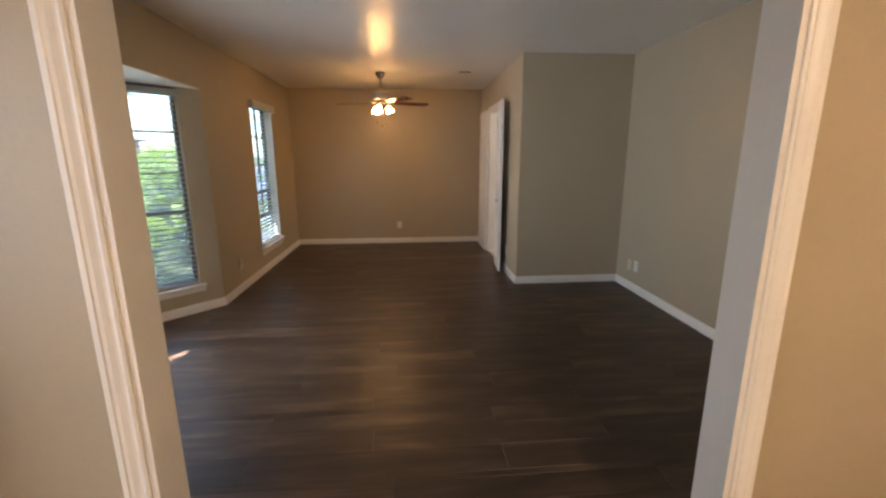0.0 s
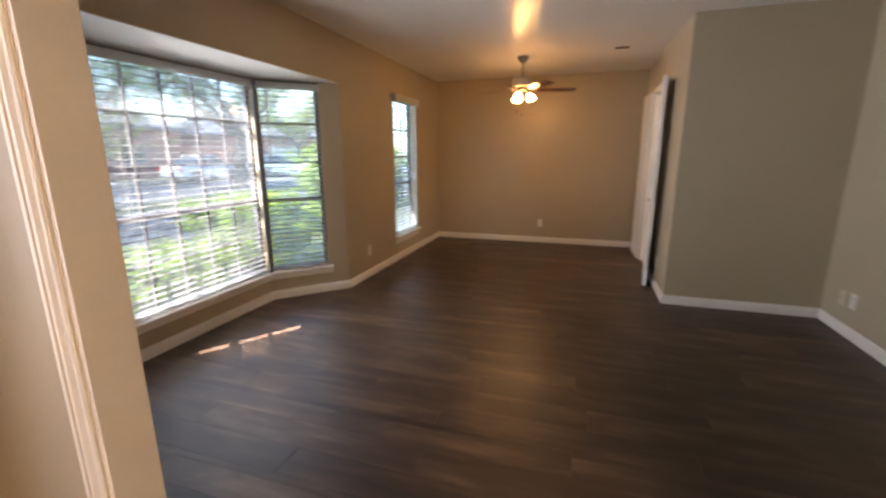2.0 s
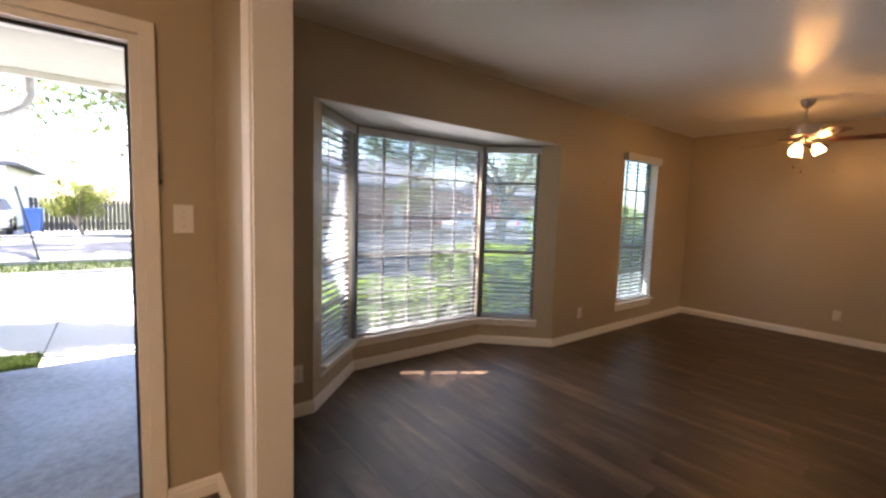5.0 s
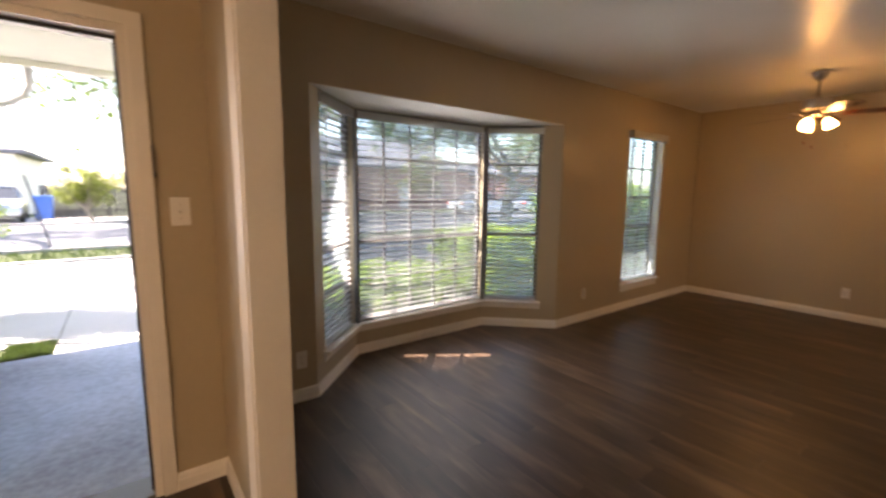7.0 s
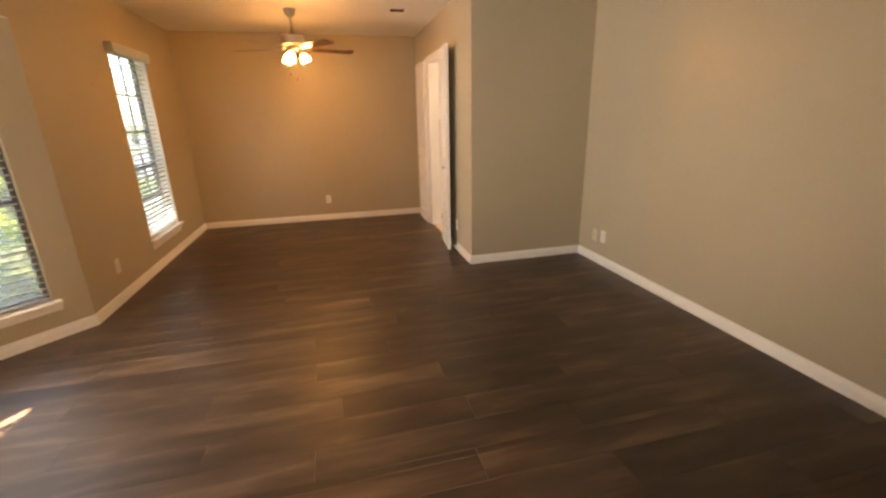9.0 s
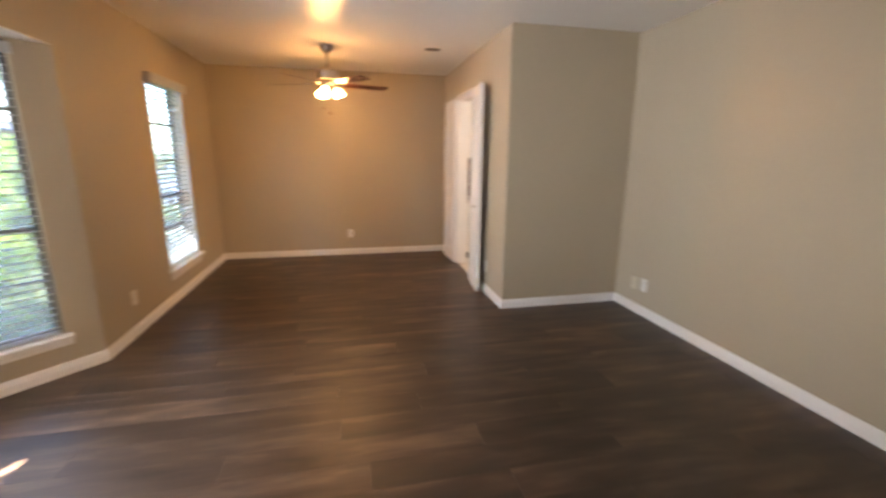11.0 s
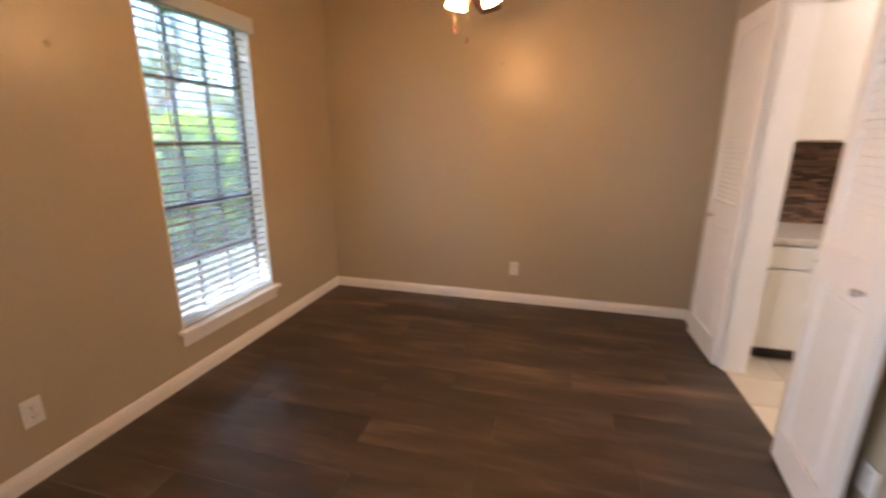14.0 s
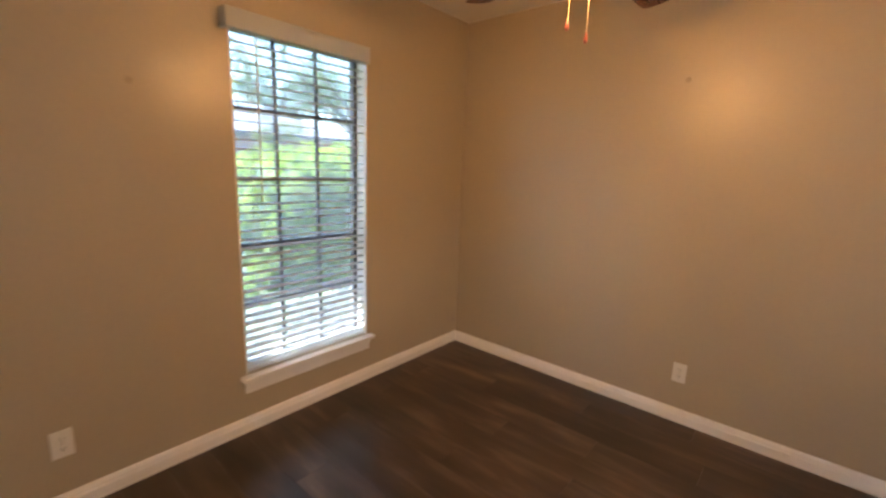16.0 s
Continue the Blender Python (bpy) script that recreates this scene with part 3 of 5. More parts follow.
def blind(m, s0, s1, z0, z1, y, valance, label, pitch=0.044, deep=0.028, wand=None, tilt=4.0, ends=False):
    """A horizontal slat blind: valance, slats, bottom rail, ladder cords, wand. y is the slats' middle, measured out of the room."""
    b = thing("window_blind", m, label, "window blind")
    top = z1 - 0.07
    v0, v1, vy, vz = valance
    bm = box(bmesh.new(), v0, v1, vy - 0.012, vy, z1 - vz, z1, bevel=0.003)
    if ends:
        box(bm, v0, v0 + 0.012, vy, 0.0, z1 - vz, z1)
        box(bm, v1 - 0.012, v1, vy, 0.0, z1 - vz, z1)
    part("valance", bm, BLIND, b, "white valance")
    part("headrail", box(bmesh.new(), s0, s1, y - 0.02, y + 0.022, z1 - 0.05, z1 - 0.004, bevel=0.002), BLIND, b)
    n = int((top - z0 - 0.03) / pitch)
    sm = bmesh.new()
    h = deep / 2
    ring = [(-h, -0.0016), (-h * 0.4, 0.0016), (h * 0.4, 0.0016), (h, -0.0016), (h, -0.0036), (h * 0.4, -0.0006), (-h * 0.4, -0.0006), (-h, -0.0036)]
    a = [sm.verts.new((s0 + 0.003, p, q)) for p, q in ring]
    c = [sm.verts.new((s1 - 0.003, p, q)) for p, q in ring]
    for k in range(8):
        sm.faces.new((a[k], a[(k + 1) % 8], c[(k + 1) % 8], c[k]))
    sm.faces.new(a[::-1])
    sm.faces.new(c)
    first = None
    for k in range(n + 1):
        at = pose(0, y, z0 + 0.04 + k * pitch, tilt + random.uniform(-1.5, 1.5), random.uniform(-0.05, 0.05), 0)
        if first is None:
            first = part("slat", sm, BLIND, b, at=at)
        else:
            o = new("slat", first.data)
            o.parent, o.matrix_basis = b, at
    part("bottom_rail", box(bmesh.new(), s0 + 0.002, s1 - 0.002, y - 0.022, y + 0.022, z0 + 0.002, z0 + 0.018, bevel=0.004), BLIND, b)
    k = 2 if s1 - s0 < 0.9 else 4
    for i in range(k):
        u = s0 + (s1 - s0) * (0.13 + 0.74 * i / (k - 1))
        for dy in (-h - 0.002, h + 0.002):
            part("ladder_cord", rod(bmesh.new(), (u, y + dy, z0 + 0.015), (u, y + dy, z1 - 0.05), 0.0011, seg=5), CORD, b)
    if wand:
        wu, wl = wand
        part("wand", rod(bmesh.new(), (wu, y - h - 0.012, top), (wu, y - h - 0.010, top - wl), 0.0042, seg=8), PLASTIC, b, "clear plastic tilt wand")
    return b


def sill(name, m, s0, s1, z, out, proud, label, apron=0.06):
    bm = box(bmesh.new(), s0, s1, -proud, 0.0, z - 0.022, z, m, 0.004)
    box(bm, s0 + 0.035, s1 - 0.035, 0.0, out, z - 0.022, z - 0.0005, m)
    box(bm, s0 + 0.02, s1 - 0.02, -0.016, -0.001, z - 0.022 - apron, z - 0.0225, m, 0.003)
    box(bm, s0 + 0.02, s1 - 0.02, -0.028, -0.001, z - 0.05, z - 0.0228, m, 0.004)
    return structure(name, bm, TRIM, label, "window sill")


W2a, W2b = W2[0] - P_S, W2[1] - P_S
window("window_1", m_w, W2a, W2b, W2[2], W2[3], 3, 5, 0.965, 0.095, "tall bronze aluminium window with a grid of panes", DIM_PANE)
blind(m_w, W2a + 0.004, W2b - 0.006, W2[2] + 0.004, 2.055, 0.035, (W2a - 0.032, W2b - 0.028, -0.05, 0.085), "white horizontal slat blind, lowered with open slats", wand=(W2a + 0.13, 0.78), deep=0.040, ends=True)
sill("window_sill_1", m_w, W2a - 0.03, W2b + 0.03, W2[2], 0.09, 0.05, "white painted window sill with a moulded apron", 0.075)
bm = bmesh.new()
for u0, u1 in ((W2a, W2a + 0.008), (W2b - 0.008, W2b)):
    box(bm, u0 + 0.001, u1, -0.001, 0.094, W2[2] + 0.001, W2[3], m_w)
structure("window_return", bm, TRIM, "white painted side returns of the dining window", "trim")
for i, (m, s0, s1) in enumerate(bay_windows):
    mid = i == 1
    window("window_%d" % (i + 2), m, s0, s1, 0.27, BAY_TOP - 0.005, 5 if mid else 1, 5, 0.935, 0.05, "bay window %s in a dark aluminium frame" % ("with a five by five pane grid" if mid else "sash with four cross bars"), PANE if mid else SIDE_PANE)
    gap = 0.068 if i == 0 else 0.012
    blind(m, s0 + (0.004 if i == 0 else 0.012), s1 - gap, 0.275, BAY_TOP - 0.028, 0.022, (s0 - 0.012, s1 + (0.0 if i < 2 else 0.012), -0.002, 0.06), "white horizontal slat blind in the bay, slats open", wand=((s0 + 0.24, 0.68) if mid else (s0 + 0.09, 0.62)), tilt=3.0)
for (cx, cy), turn in ((BAY[1], 22.5), (BAY[2], -22.5)):
    bm = box(bmesh.new(), -0.004, 0.024, -0.017, 0.017, 0.272, BAY_TOP - 0.03, pose(cx, cy, 0, 0, 0, turn), 0.003)
    structure("mullion", bm, ALU, "dark aluminium corner mullion of the bay window", "mullion")
# continuous bay sill with mitred corners
bm = bmesh.new()
k = Vector((0, 0, 1))
m0, m2 = bay_windows[0][0], bay_windows[2][0]
A = m0 @ Vector((0.10, 0, 0))
Z = m2 @ Vector((bay_windows[2][2] + 0.035, 0, 0))
line = [Z, Vector((*BAY[2], 0)), Vector((*BAY[1], 0)), A]
sweep(bm, [p + k * 0.27 for p in line], [(-0.048, 0), (0.045, 0), (0.050, -0.006), (0.050, -0.018), (0.044, -0.024), (0.028, -0.026), (0.026, -0.045), (0.016, -0.052), (0.015, -0.075), (0.001, -0.076), (0.001, -0.024), (-0.048, -0.022)], (0, 0, 1))
structure("window_sill_2", bm, TRIM, "white painted bay sill with a moulded apron", "window sill")

# ---- wall fittings ----


def outlet(m, mat, label):
    """A duplex wall outlet; the plate faces local -y."""
    o = thing("wall_outlet", m, label, "outlet", "wall outlets")
    part("cover_plate", box(bmesh.new(), -0.035, 0.035, -0.006, 0.0, -0.057, 0.057, bevel=0.003), mat, o)
    for z in (-0.02, 0.02):
        part("receptacle", box(bmesh.new(), -0.0165, 0.0165, -0.008, -0.005, z - 0.014, z + 0.014, bevel=0.0025), mat, o)
        bm = box(bmesh.new(), -0.008, -0.006, -0.0086, -0.0078, z - 0.001, z + 0.008)
        box(bm, 0.006, 0.008, -0.0086, -0.0078, z - 0.001, z + 0.007)
        box(bm, -0.002, 0.002, -0.0086, -0.0078, z - 0.009, z - 0.005)
        part("slots", bm, SLOT, o)
    part("screw", rod(bmesh.new(), (0, -0.0072, 0), (0, -0.004, 0), 0.003, seg=10), NICKEL, o)
    return o


outlet(pose(1.652, NY - 0.001, 0.298), PLASTIC, "white duplex outlet on the end wall")
outlet(pose(WX + 0.001, 4.555, 0.295, 0, 0, 90), PLASTIC, "white duplex outlet beside the bay")
outlet(pose(WX + 0.001, 1.545, 0.275, 0, 0, 90), PLASTIC, "white duplex outlet near the partition wall")
outlet(pose(EX - 0.001, 4.135, 0.275, 0, 0, -90), PLASTIC, "white duplex outlet on the long wall")
outlet(pose(DX - 0.001, 5.035, 0.275, 0, 0, -90), PLASTIC, "white duplex outlet behind the open door")
jack = thing("cable_plate", pose(EX - 0.001, 4.265, 0.262, 0, 0, -90), "wall-coloured cable jack plate near the corner", "wall plate")
part("cover_plate", box(bmesh.new(), -0.035, 0.035, -0.006, 0.0, -0.057, 0.057, bevel=0.003), IVORY, jack)
part("socket", rod(bmesh.new(), (0, -0.014, 0), (0, -0.005, 0), 0.005), NICKEL, jack)
switch = thing("light_switch", pose(HX + 0.001, 0.895, 1.262, 0, 0, 90), "white toggle light switch by the front door", "light switch")
part("cover_plate", box(bmesh.new(), -0.037, 0.037, -0.006, 0.0, -0.06, 0.06, bevel=0.003), PLASTIC, switch)
part("toggle", box(bmesh.new(), -0.005, 0.005, -0.018, -0.004, -0.004, 0.012, pose(0, 0, 0, 18), 0.002), PLASTIC, switch)
for z in (-0.03, 0.03):
    part("screw", rod(bmesh.new(), (0, -0.0072, z), (0, -0.004, z), 0.003, seg=10), NICKEL, switch)

# Worn, chipped casing edge, built as a dark raised plate with a small lip.
latch = thing("casing_chip", pose(HX + 0.012, FD1 + 0.056, 1.465), "worn notch with chipped paint on the front door casing", "latch")
part("plate", box(bmesh.new(), -0.011, 0.008, 0.0, 0.004, -0.065, 0.065, bevel=0.001), DARKM, latch)
part("chip_lip", box(bmesh.new(), -0.008, 0.011, 0.003, 0.009, -0.062, -0.045, bevel=0.002), DARKM, latch)
for m in (pose(1.49, NY, 1.905, 90), pose(WX, 4.893, 1.695, 90, 0, 90)):
    mark = thing("wall_anchor", m, "small painted-over anchor in the tan wall", "wall anchor", "wall anchors")
    part("plug", lathe(bmesh.new(), [(0.0, 0.003), (0.005, 0.003), (0.009, 0.002), (0.014, 0.0)], seg=14), ANCHOR, mark, smooth=True)

# ---- ceiling fan ----
FAN = Matrix.Translation((1.488, 5.70, H - 0.0565)) @ Matrix.Scale(0.947, 4)
fan = thing("ceiling_fan", FAN, "brushed nickel ceiling fan with five dark cherry blades, lamps lit", "ceiling fan")
part("canopy", lathe(bmesh.new(), [(0.0, 0.0596), (0.058, 0.0596), (0.061, 0.053), (0.058, 0.036), (0.048, 0.012), (0.034, -0.008), (0.020, -0.018), (0.014, -0.022), (0.0, -0.022)]), NICKEL, fan, smooth=True)
part("downrod", rod(bmesh.new(), (0, 0, -0.02), (0, 0, -0.17), 0.011, seg=16), NICKEL, fan, smooth=True)
part("motor_housing", lathe(bmesh.new(), [(0.0, -0.145), (0.018, -0.146), (0.028, -0.165), (0.052, -0.178), (0.105, -0.188), (0.118, -0.202), (0.118, -0.262), (0.108, -0.280), (0.070, -0.288), (0.0, -0.288)]), NICKEL, fan, smooth=True)
part("switch_housing", lathe(bmesh.new(), [(0.0, -0.287), (0.052, -0.288), (0.056, -0.296), (0.056, -0.318), (0.046, -0.334), (0.022, -0.342), (0.0, -0.342)]), NICKEL, fan, smooth=True)
for k in range(5):
    turn = pose(0, 0, 0, 0, 0, 17 + 72 * k)
    arm = bmesh.new()
    prof = [(0.095, 0.026), (0.13, 0.018), (0.165, 0.020), (0.195, 0.042), (0.225, 0.046), (0.24, 0.030)]
    top = [[arm.verts.new((x, s * w, z)) for s in (-1, 1)] for x, w in prof for z in (-0.318 - 0.03 * math.sin(min(1, (x - 0.095) / 0.1) * math.pi) * 0.5,)]
    for a, b in zip(top, top[1:]):
        arm.faces.new((a[0], a[1], b[1], b[0]))
    geo = bmesh.ops.solidify(arm, geom=arm.faces[:], thickness=0.006)
    iron = part("blade_iron", arm, NICKEL, fan, at=turn)
    bl = bmesh.new()
    outline = [(0.185, -0.048), (0.20, -0.055), (0.40, -0.066), (0.60, -0.070), (0.645, -0.064), (0.662, -0.045), (0.668, 0.0), (0.662, 0.045), (0.645, 0.064), (0.60, 0.070), (0.40, 0.066), (0.20, 0.055), (0.185, 0.048)]
    bl.faces.new([bl.verts.new((x, y, 0)) for x, y in outline])
    bmesh.ops.solidify(bl, geom=bl.faces[:], thickness=0.006)
    part("blade", bl, BLADE, fan, "dark cherry wood blade", at=turn @ pose(0, 0, -0.322, -11, 0, 0))
for k, a in enumerate((-107, 13, 133)):
    turn = pose(0, 0, 0, 0, 0, a)
    arm = bmesh.new()
    pts = [(0.03, -0.335), (0.055, -0.328), (0.072, -0.336), (0.080, -0.358)]
    for (x0, z0), (x1, z1) in zip(pts, pts[1:]):
        rod(arm, (x0, 0, z0), (x1, 0, z1), 0.008, seg=10)
    lamp = part("lamp_arm", arm, NICKEL, fan, at=turn, smooth=True)
    tip = turn @ Matrix.Translation((0.078, 0, -0.352)) @ pose(0, 0, 0, 0, -26, 0)
    part("socket_cup", lathe(bmesh.new(), [(0.0, 0.004), (0.022, 0.002), (0.027, -0.012), (0.027, -0.030), (0.0, -0.030)], seg=20), NICKEL, fan, at=tip, smooth=True)
    part("lamp_shade", lathe(bmesh.new(), [(0.024, -0.020), (0.030, -0.028), (0.042, -0.055), (0.050, -0.084), (0.052, -0.104), (0.048, -0.107), (0.0, -0.094)], seg=24), SHADE, fan, "frosted glass bell shade, lit", at=tip, smooth=True)
for x, y, z in ((-0.056, -0.048, -0.585), (0.007, -0.042, -0.632)):
    bm = bmesh.new()
    n = 26
    for k in range(n):
        zz = -0.325 + (z + 0.025 + 0.325) * k / (n - 1)
        bmesh.ops.create_icosphere(bm, subdivisions=1, radius=0.0028, matrix=Matrix.Translation((x, y, zz)))
    rod(bm, (x, y, -0.325), (x, y, z + 0.02), 0.0012, seg=5)
    part("pull_chain", bm, CHAIN, fan)
    part("chain_pull", lathe(bmesh.new(), [(0.0, 0.026), (0.003, 0.025), (0.006, 0.010), (0.0075, 0.0), (0.005, -0.007), (0.0, -0.009)], Matrix.Translation((x, y, z)), 12), WOODPULL, fan, "reddish wooden pull", smooth=True)

# ceiling air vent
vent = thing("ceiling_vent", pose(2.545, 5.59, H) @ Matrix.Scale(0.64, 4), "small brown slatted air vent in the ceiling", "air vent")
bm = bmesh.new()
for a, b, c, d in ((-0.11, 0.11, -0.06, -0.048), (-0.11, 0.11, 0.048, 0.06), (-0.11, -0.098, -0.048, 0.048), (0.098, 0.11, -0.048, 0.048)):
    box(bm, a, b, c, d, -0.010, 0.0)
part("frame", bm, VENTM, vent, "brownish metal frame")
# Dark sheet: the duct's shade behind the slats is put into its colour.
part("duct_shade", box(bmesh.new(), -0.098, 0.098, -0.048, 0.048, -0.002, -0.0005), SLOT, vent)
for k in range(6):
    part("slat", box(bmesh.new(), -0.098, 0.098, -0.006, 0.006, -0.0008, 0.0008), VENTM, vent, at=pose(0, -0.04 + 0.016 * k, -0.007, 40))


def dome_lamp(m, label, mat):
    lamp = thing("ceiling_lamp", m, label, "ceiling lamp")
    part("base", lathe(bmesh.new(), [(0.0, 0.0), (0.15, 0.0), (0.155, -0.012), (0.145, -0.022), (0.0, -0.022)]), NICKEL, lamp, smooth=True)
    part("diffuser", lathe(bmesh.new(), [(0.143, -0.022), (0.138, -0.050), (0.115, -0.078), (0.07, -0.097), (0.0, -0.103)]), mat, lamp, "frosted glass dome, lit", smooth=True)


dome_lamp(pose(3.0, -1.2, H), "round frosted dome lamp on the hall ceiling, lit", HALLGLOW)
dome_lamp(pose(4.2, 5.6, H), "round frosted dome lamp on the kitchen ceiling, lit", KITCHENGLOW)

# ---- louvred double doors of the kitchen ----


def door_leaf(m, flip, W, label):
    """A leaf hinged at local x = 0, running along +x; louvres above, a raised panel below. flip: which face carries the knob."""
    d = thing("louvre_door", m, label, "door", "kitchen double doors")
    Hh, t = 2.035, 0.034
    st = 0.075
    for x0, x1 in ((0, st), (W - st, W)):
        part("stile", box(bmesh.new(), x0, x1, -t / 2, t / 2, 0.015, 0.015 + Hh, bevel=0.003), DOORW, d)
    for z0, z1 in ((0.015, 0.17), (0.86, 0.98), (1.955, 0.015 + Hh)):
        part("rail", box(bmesh.new(), st, W - st, -t / 2, t / 2, z0, z1, bevel=0.003), DOORW, d)
    bm = box(bmesh.new(), st, W - st, -0.005, 0.005, 0.17, 0.86)
    box(bm, st + 0.035, W - st - 0.035, -0.012, 0.012, 0.205, 0.825, bevel=0.006)
    part("panel", bm, DOORW, d)
    first = None
    n = 33
    for k in range(n):
        at = pose(W / 2, 0, 0.98 + (1.955 - 0.98) * (k + 0.5) / n, 66, 0, 0)
        if first is None:
            first = part("louvre", box(bmesh.new(), -(W / 2 - st), W / 2 - st, -0.020, 0.020, -0.003, 0.003), DOORW, d, at=at)
        else:
            o = new("louvre", first.data)
            o.parent, o.matrix_basis = d, at
    y = flip * t / 2
    part("knob", lathe(bmesh.new(), [(0.0, 0.0), (0.009, 0.0), (0.007, 0.010), (0.013, 0.018), (0.015, 0.026), (0.011, 0.032), (0.0, 0.034)], pose(W - 0.11, y, 0.885, -90 * flip), 16), NICKEL, d, "small metal knob", smooth=True)
    for z in (0.25, 1.05, 1.85):
        bm = rod(bmesh.new(), (-0.006, -y, z - 0.04), (-0.006, -y, z + 0.04), 0.006, seg=10)
        box(bm, -0.030, -0.006, -y - 0.001, -y + 0.001, z - 0.038, z + 0.038)
        part("hinge", bm, TRIM, d, "white painted hinge")
    return d


def aim(a, b):
    return math.degrees(math.atan2(b[1] - a[1], b[0] - a[0]))


door_leaf(pose(2.957, 5.462, 0, 0, 0, aim((2.957, 5.462), (2.902, 5.0))), -1, 0.465, "white louvred door leaf, swung open from the wall")
door_leaf(pose(2.962, 6.245, 0, 0, 0, aim((2.962, 6.245), (2.953, 6.74))), 1, 0.49, "white louvred door leaf, folded back against the wall")

# ---- kitchen seen through the doorway ----


def front(name, x0, x1, z0, z1, parent, knob=None, y=-0.01):
    f = part(name, box(bmesh.new(), x0, x1, y - 0.018, y, z0, z1, bevel=0.004), CABINET, parent)
    if knob:
        part("knob", lathe(bmesh.new(), [(0.0, 0.0), (0.007, 0.0), (0.006, 0.012), (0.015, 0.020), (0.012, 0.028), (0.0, 0.030)], pose(knob[0], y - 0.018, knob[1], 90), 14), NICKEL, f, "metal knob", smooth=True)
    return f


for k, x0 in enumerate((3.16, 3.76, 4.36)):
    low = thing("base_cabinet", pose(x0, 6.42, 0), "white painted base cabinet with a drawer", "cabinet", "kitchen base cabinets")
    part("body", box(bmesh.new(), 0.001, 0.599, 0.0, 0.58, 0.09, 0.76), CABINET, low)
    part("toe_kick", box(bmesh.new(), 0.001, 0.599, 0.05, 0.56, -0.004, 0.09), SLOT, low, "dark recessed toe kick")
    front("drawer", 0.012, 0.588, 0.62, 0.745, low, (0.27, 0.682))
    front("door", 0.012, 0.588, 0.105, 0.605, low, (0.52, 0.53))
    up = thing("wall_cabinet", pose(x0, 6.66, 1.345), "white painted wall cabinet", "cabinet", "kitchen wall cabinets")
    part("body", box(bmesh.new(), 0.001, 0.599, 0.0, 0.335, 0.0, 0.775), CABINET, up)
    front("door", 0.012, 0.588, 0.012, 0.755, up, (0.54, 0.08))
bm = box(bmesh.new(), 3.15, 4.97, 6.39, 6.985, 0.761, 0.80, bevel=0.006)
tagged(link("countertop", bm, COUNTER), "light speckled countertop on the kitchen base cabinets", "countertop")
bm = box(bmesh.new(), 3.15, 4.97, 6.63, 6.998, 2.125, 2.44)
structure("kitchen_soffit", bm, CEIL, "painted soffit over the wall cabinets", "soffit")
bm = sweep(bmesh.new(), [(3.15, 6.63, 2.122), (4.97, 6.63, 2.122)], [(0, 0), (-0.03, 0), (-0.03, 0.02), (-0.012, 0.03), (0, 0.03)], (0, 0, 1))
structure("trim_soffit", bm, TRIM, "white moulding along the kitchen soffit", "trim")
splash = structure("backsplash", box(bmesh.new(), 3.15, 4.97, 6.990, 6.998, 0.801, 1.343), GROUT, "dark brown stone strip mosaic backsplash", "backsplash")

# ---- outside: ground ----
GZ = -0.14
ground = structure("ground", box(bmesh.new(), -400, 400, -400, 400, -0.6, GZ), LAWN, "grassy ground around the houses", "ground")


def slab(name, x0, x1, y0, y1, top, mat, label, category, bevel=0.01):
    return structure(name, box(bmesh.new(), x0, x1, y0, y1, GZ - 0.1, top, bevel=bevel), mat, label, category)


slab("porch_floor", -2.12, HX - 0.172, -2.6, 1.0, -0.055, PORCH, "grey concrete porch slab with its bluish shade in the colour", "porch")
slab("driveway", -8.3, -2.14, 0.10, 2.0, -0.115, PALE, "sunlit pale concrete front walk", "driveway")
slab("pavement_drive", -8.3, -3.6, 2.05, 60, -0.118, ASPHALT, "grey asphalt drive in tree shade", "pavement")
slab("pavement_court", -8.3, -2.75, -40, 0.09, -0.118, PALE, "pale concrete drive", "pavement")
slab("kerb_near", -8.45, -8.305, -60, 80, -0.06, CONCRETE, "concrete kerb", "kerb")
slab("kerb_mid", -10.6, -10.45, -60, 80, -0.06, CONCRETE, "concrete kerb", "kerb")
slab("road", -19.5, -10.605, -150, 150, -0.128, ASPHALT, "grey asphalt street with patches of sun and shade", "road")
slab("kerb_far", -19.65, -19.505, -150, 150, -0.04, CONCRETE, "concrete kerb", "kerb")
slab("pavement_far", -21.6, -20.3, -150, 150, -0.11, CONCRETE, "pale concrete sidewalk", "pavement")
slab("driveway_far", -24.8, -19.66, -14, 4.0, -0.10, PALE, "sunlit concrete driveway across the street", "driveway")


def grass_patch(x0, x1, y0, y1, n, h=0.07):
    verts, faces = [], []
    for _ in range(n):
        x, y = random.uniform(x0, x1), random.uniform(y0, y1)
        a, b = random.uniform(0, 6.28), random.uniform(0.5, 1.2) * h
        dx, dy = 0.012 * math.cos(a), 0.012 * math.sin(a)
        i = len(verts)
        verts += [(x - dx, y - dy, GZ), (x + dx, y + dy, GZ), (x + random.uniform(-0.03, 0.03), y + random.uniform(-0.03, 0.03), GZ + b)]
        faces.append((i, i + 1, i + 2))
    me = bpy.data.meshes.new("grass")
    me.from_pydata(verts, [], faces)
    me.materials.append(GRASS)
    tagged(new("grass", me), "short green lawn grass", "grass", kind="stuff")


grass_patch(-2.74, -2.14, -0.24, 0.08, 1500)
grass_patch(-10.4, -8.5, -8, 16, 9000, 0.1)

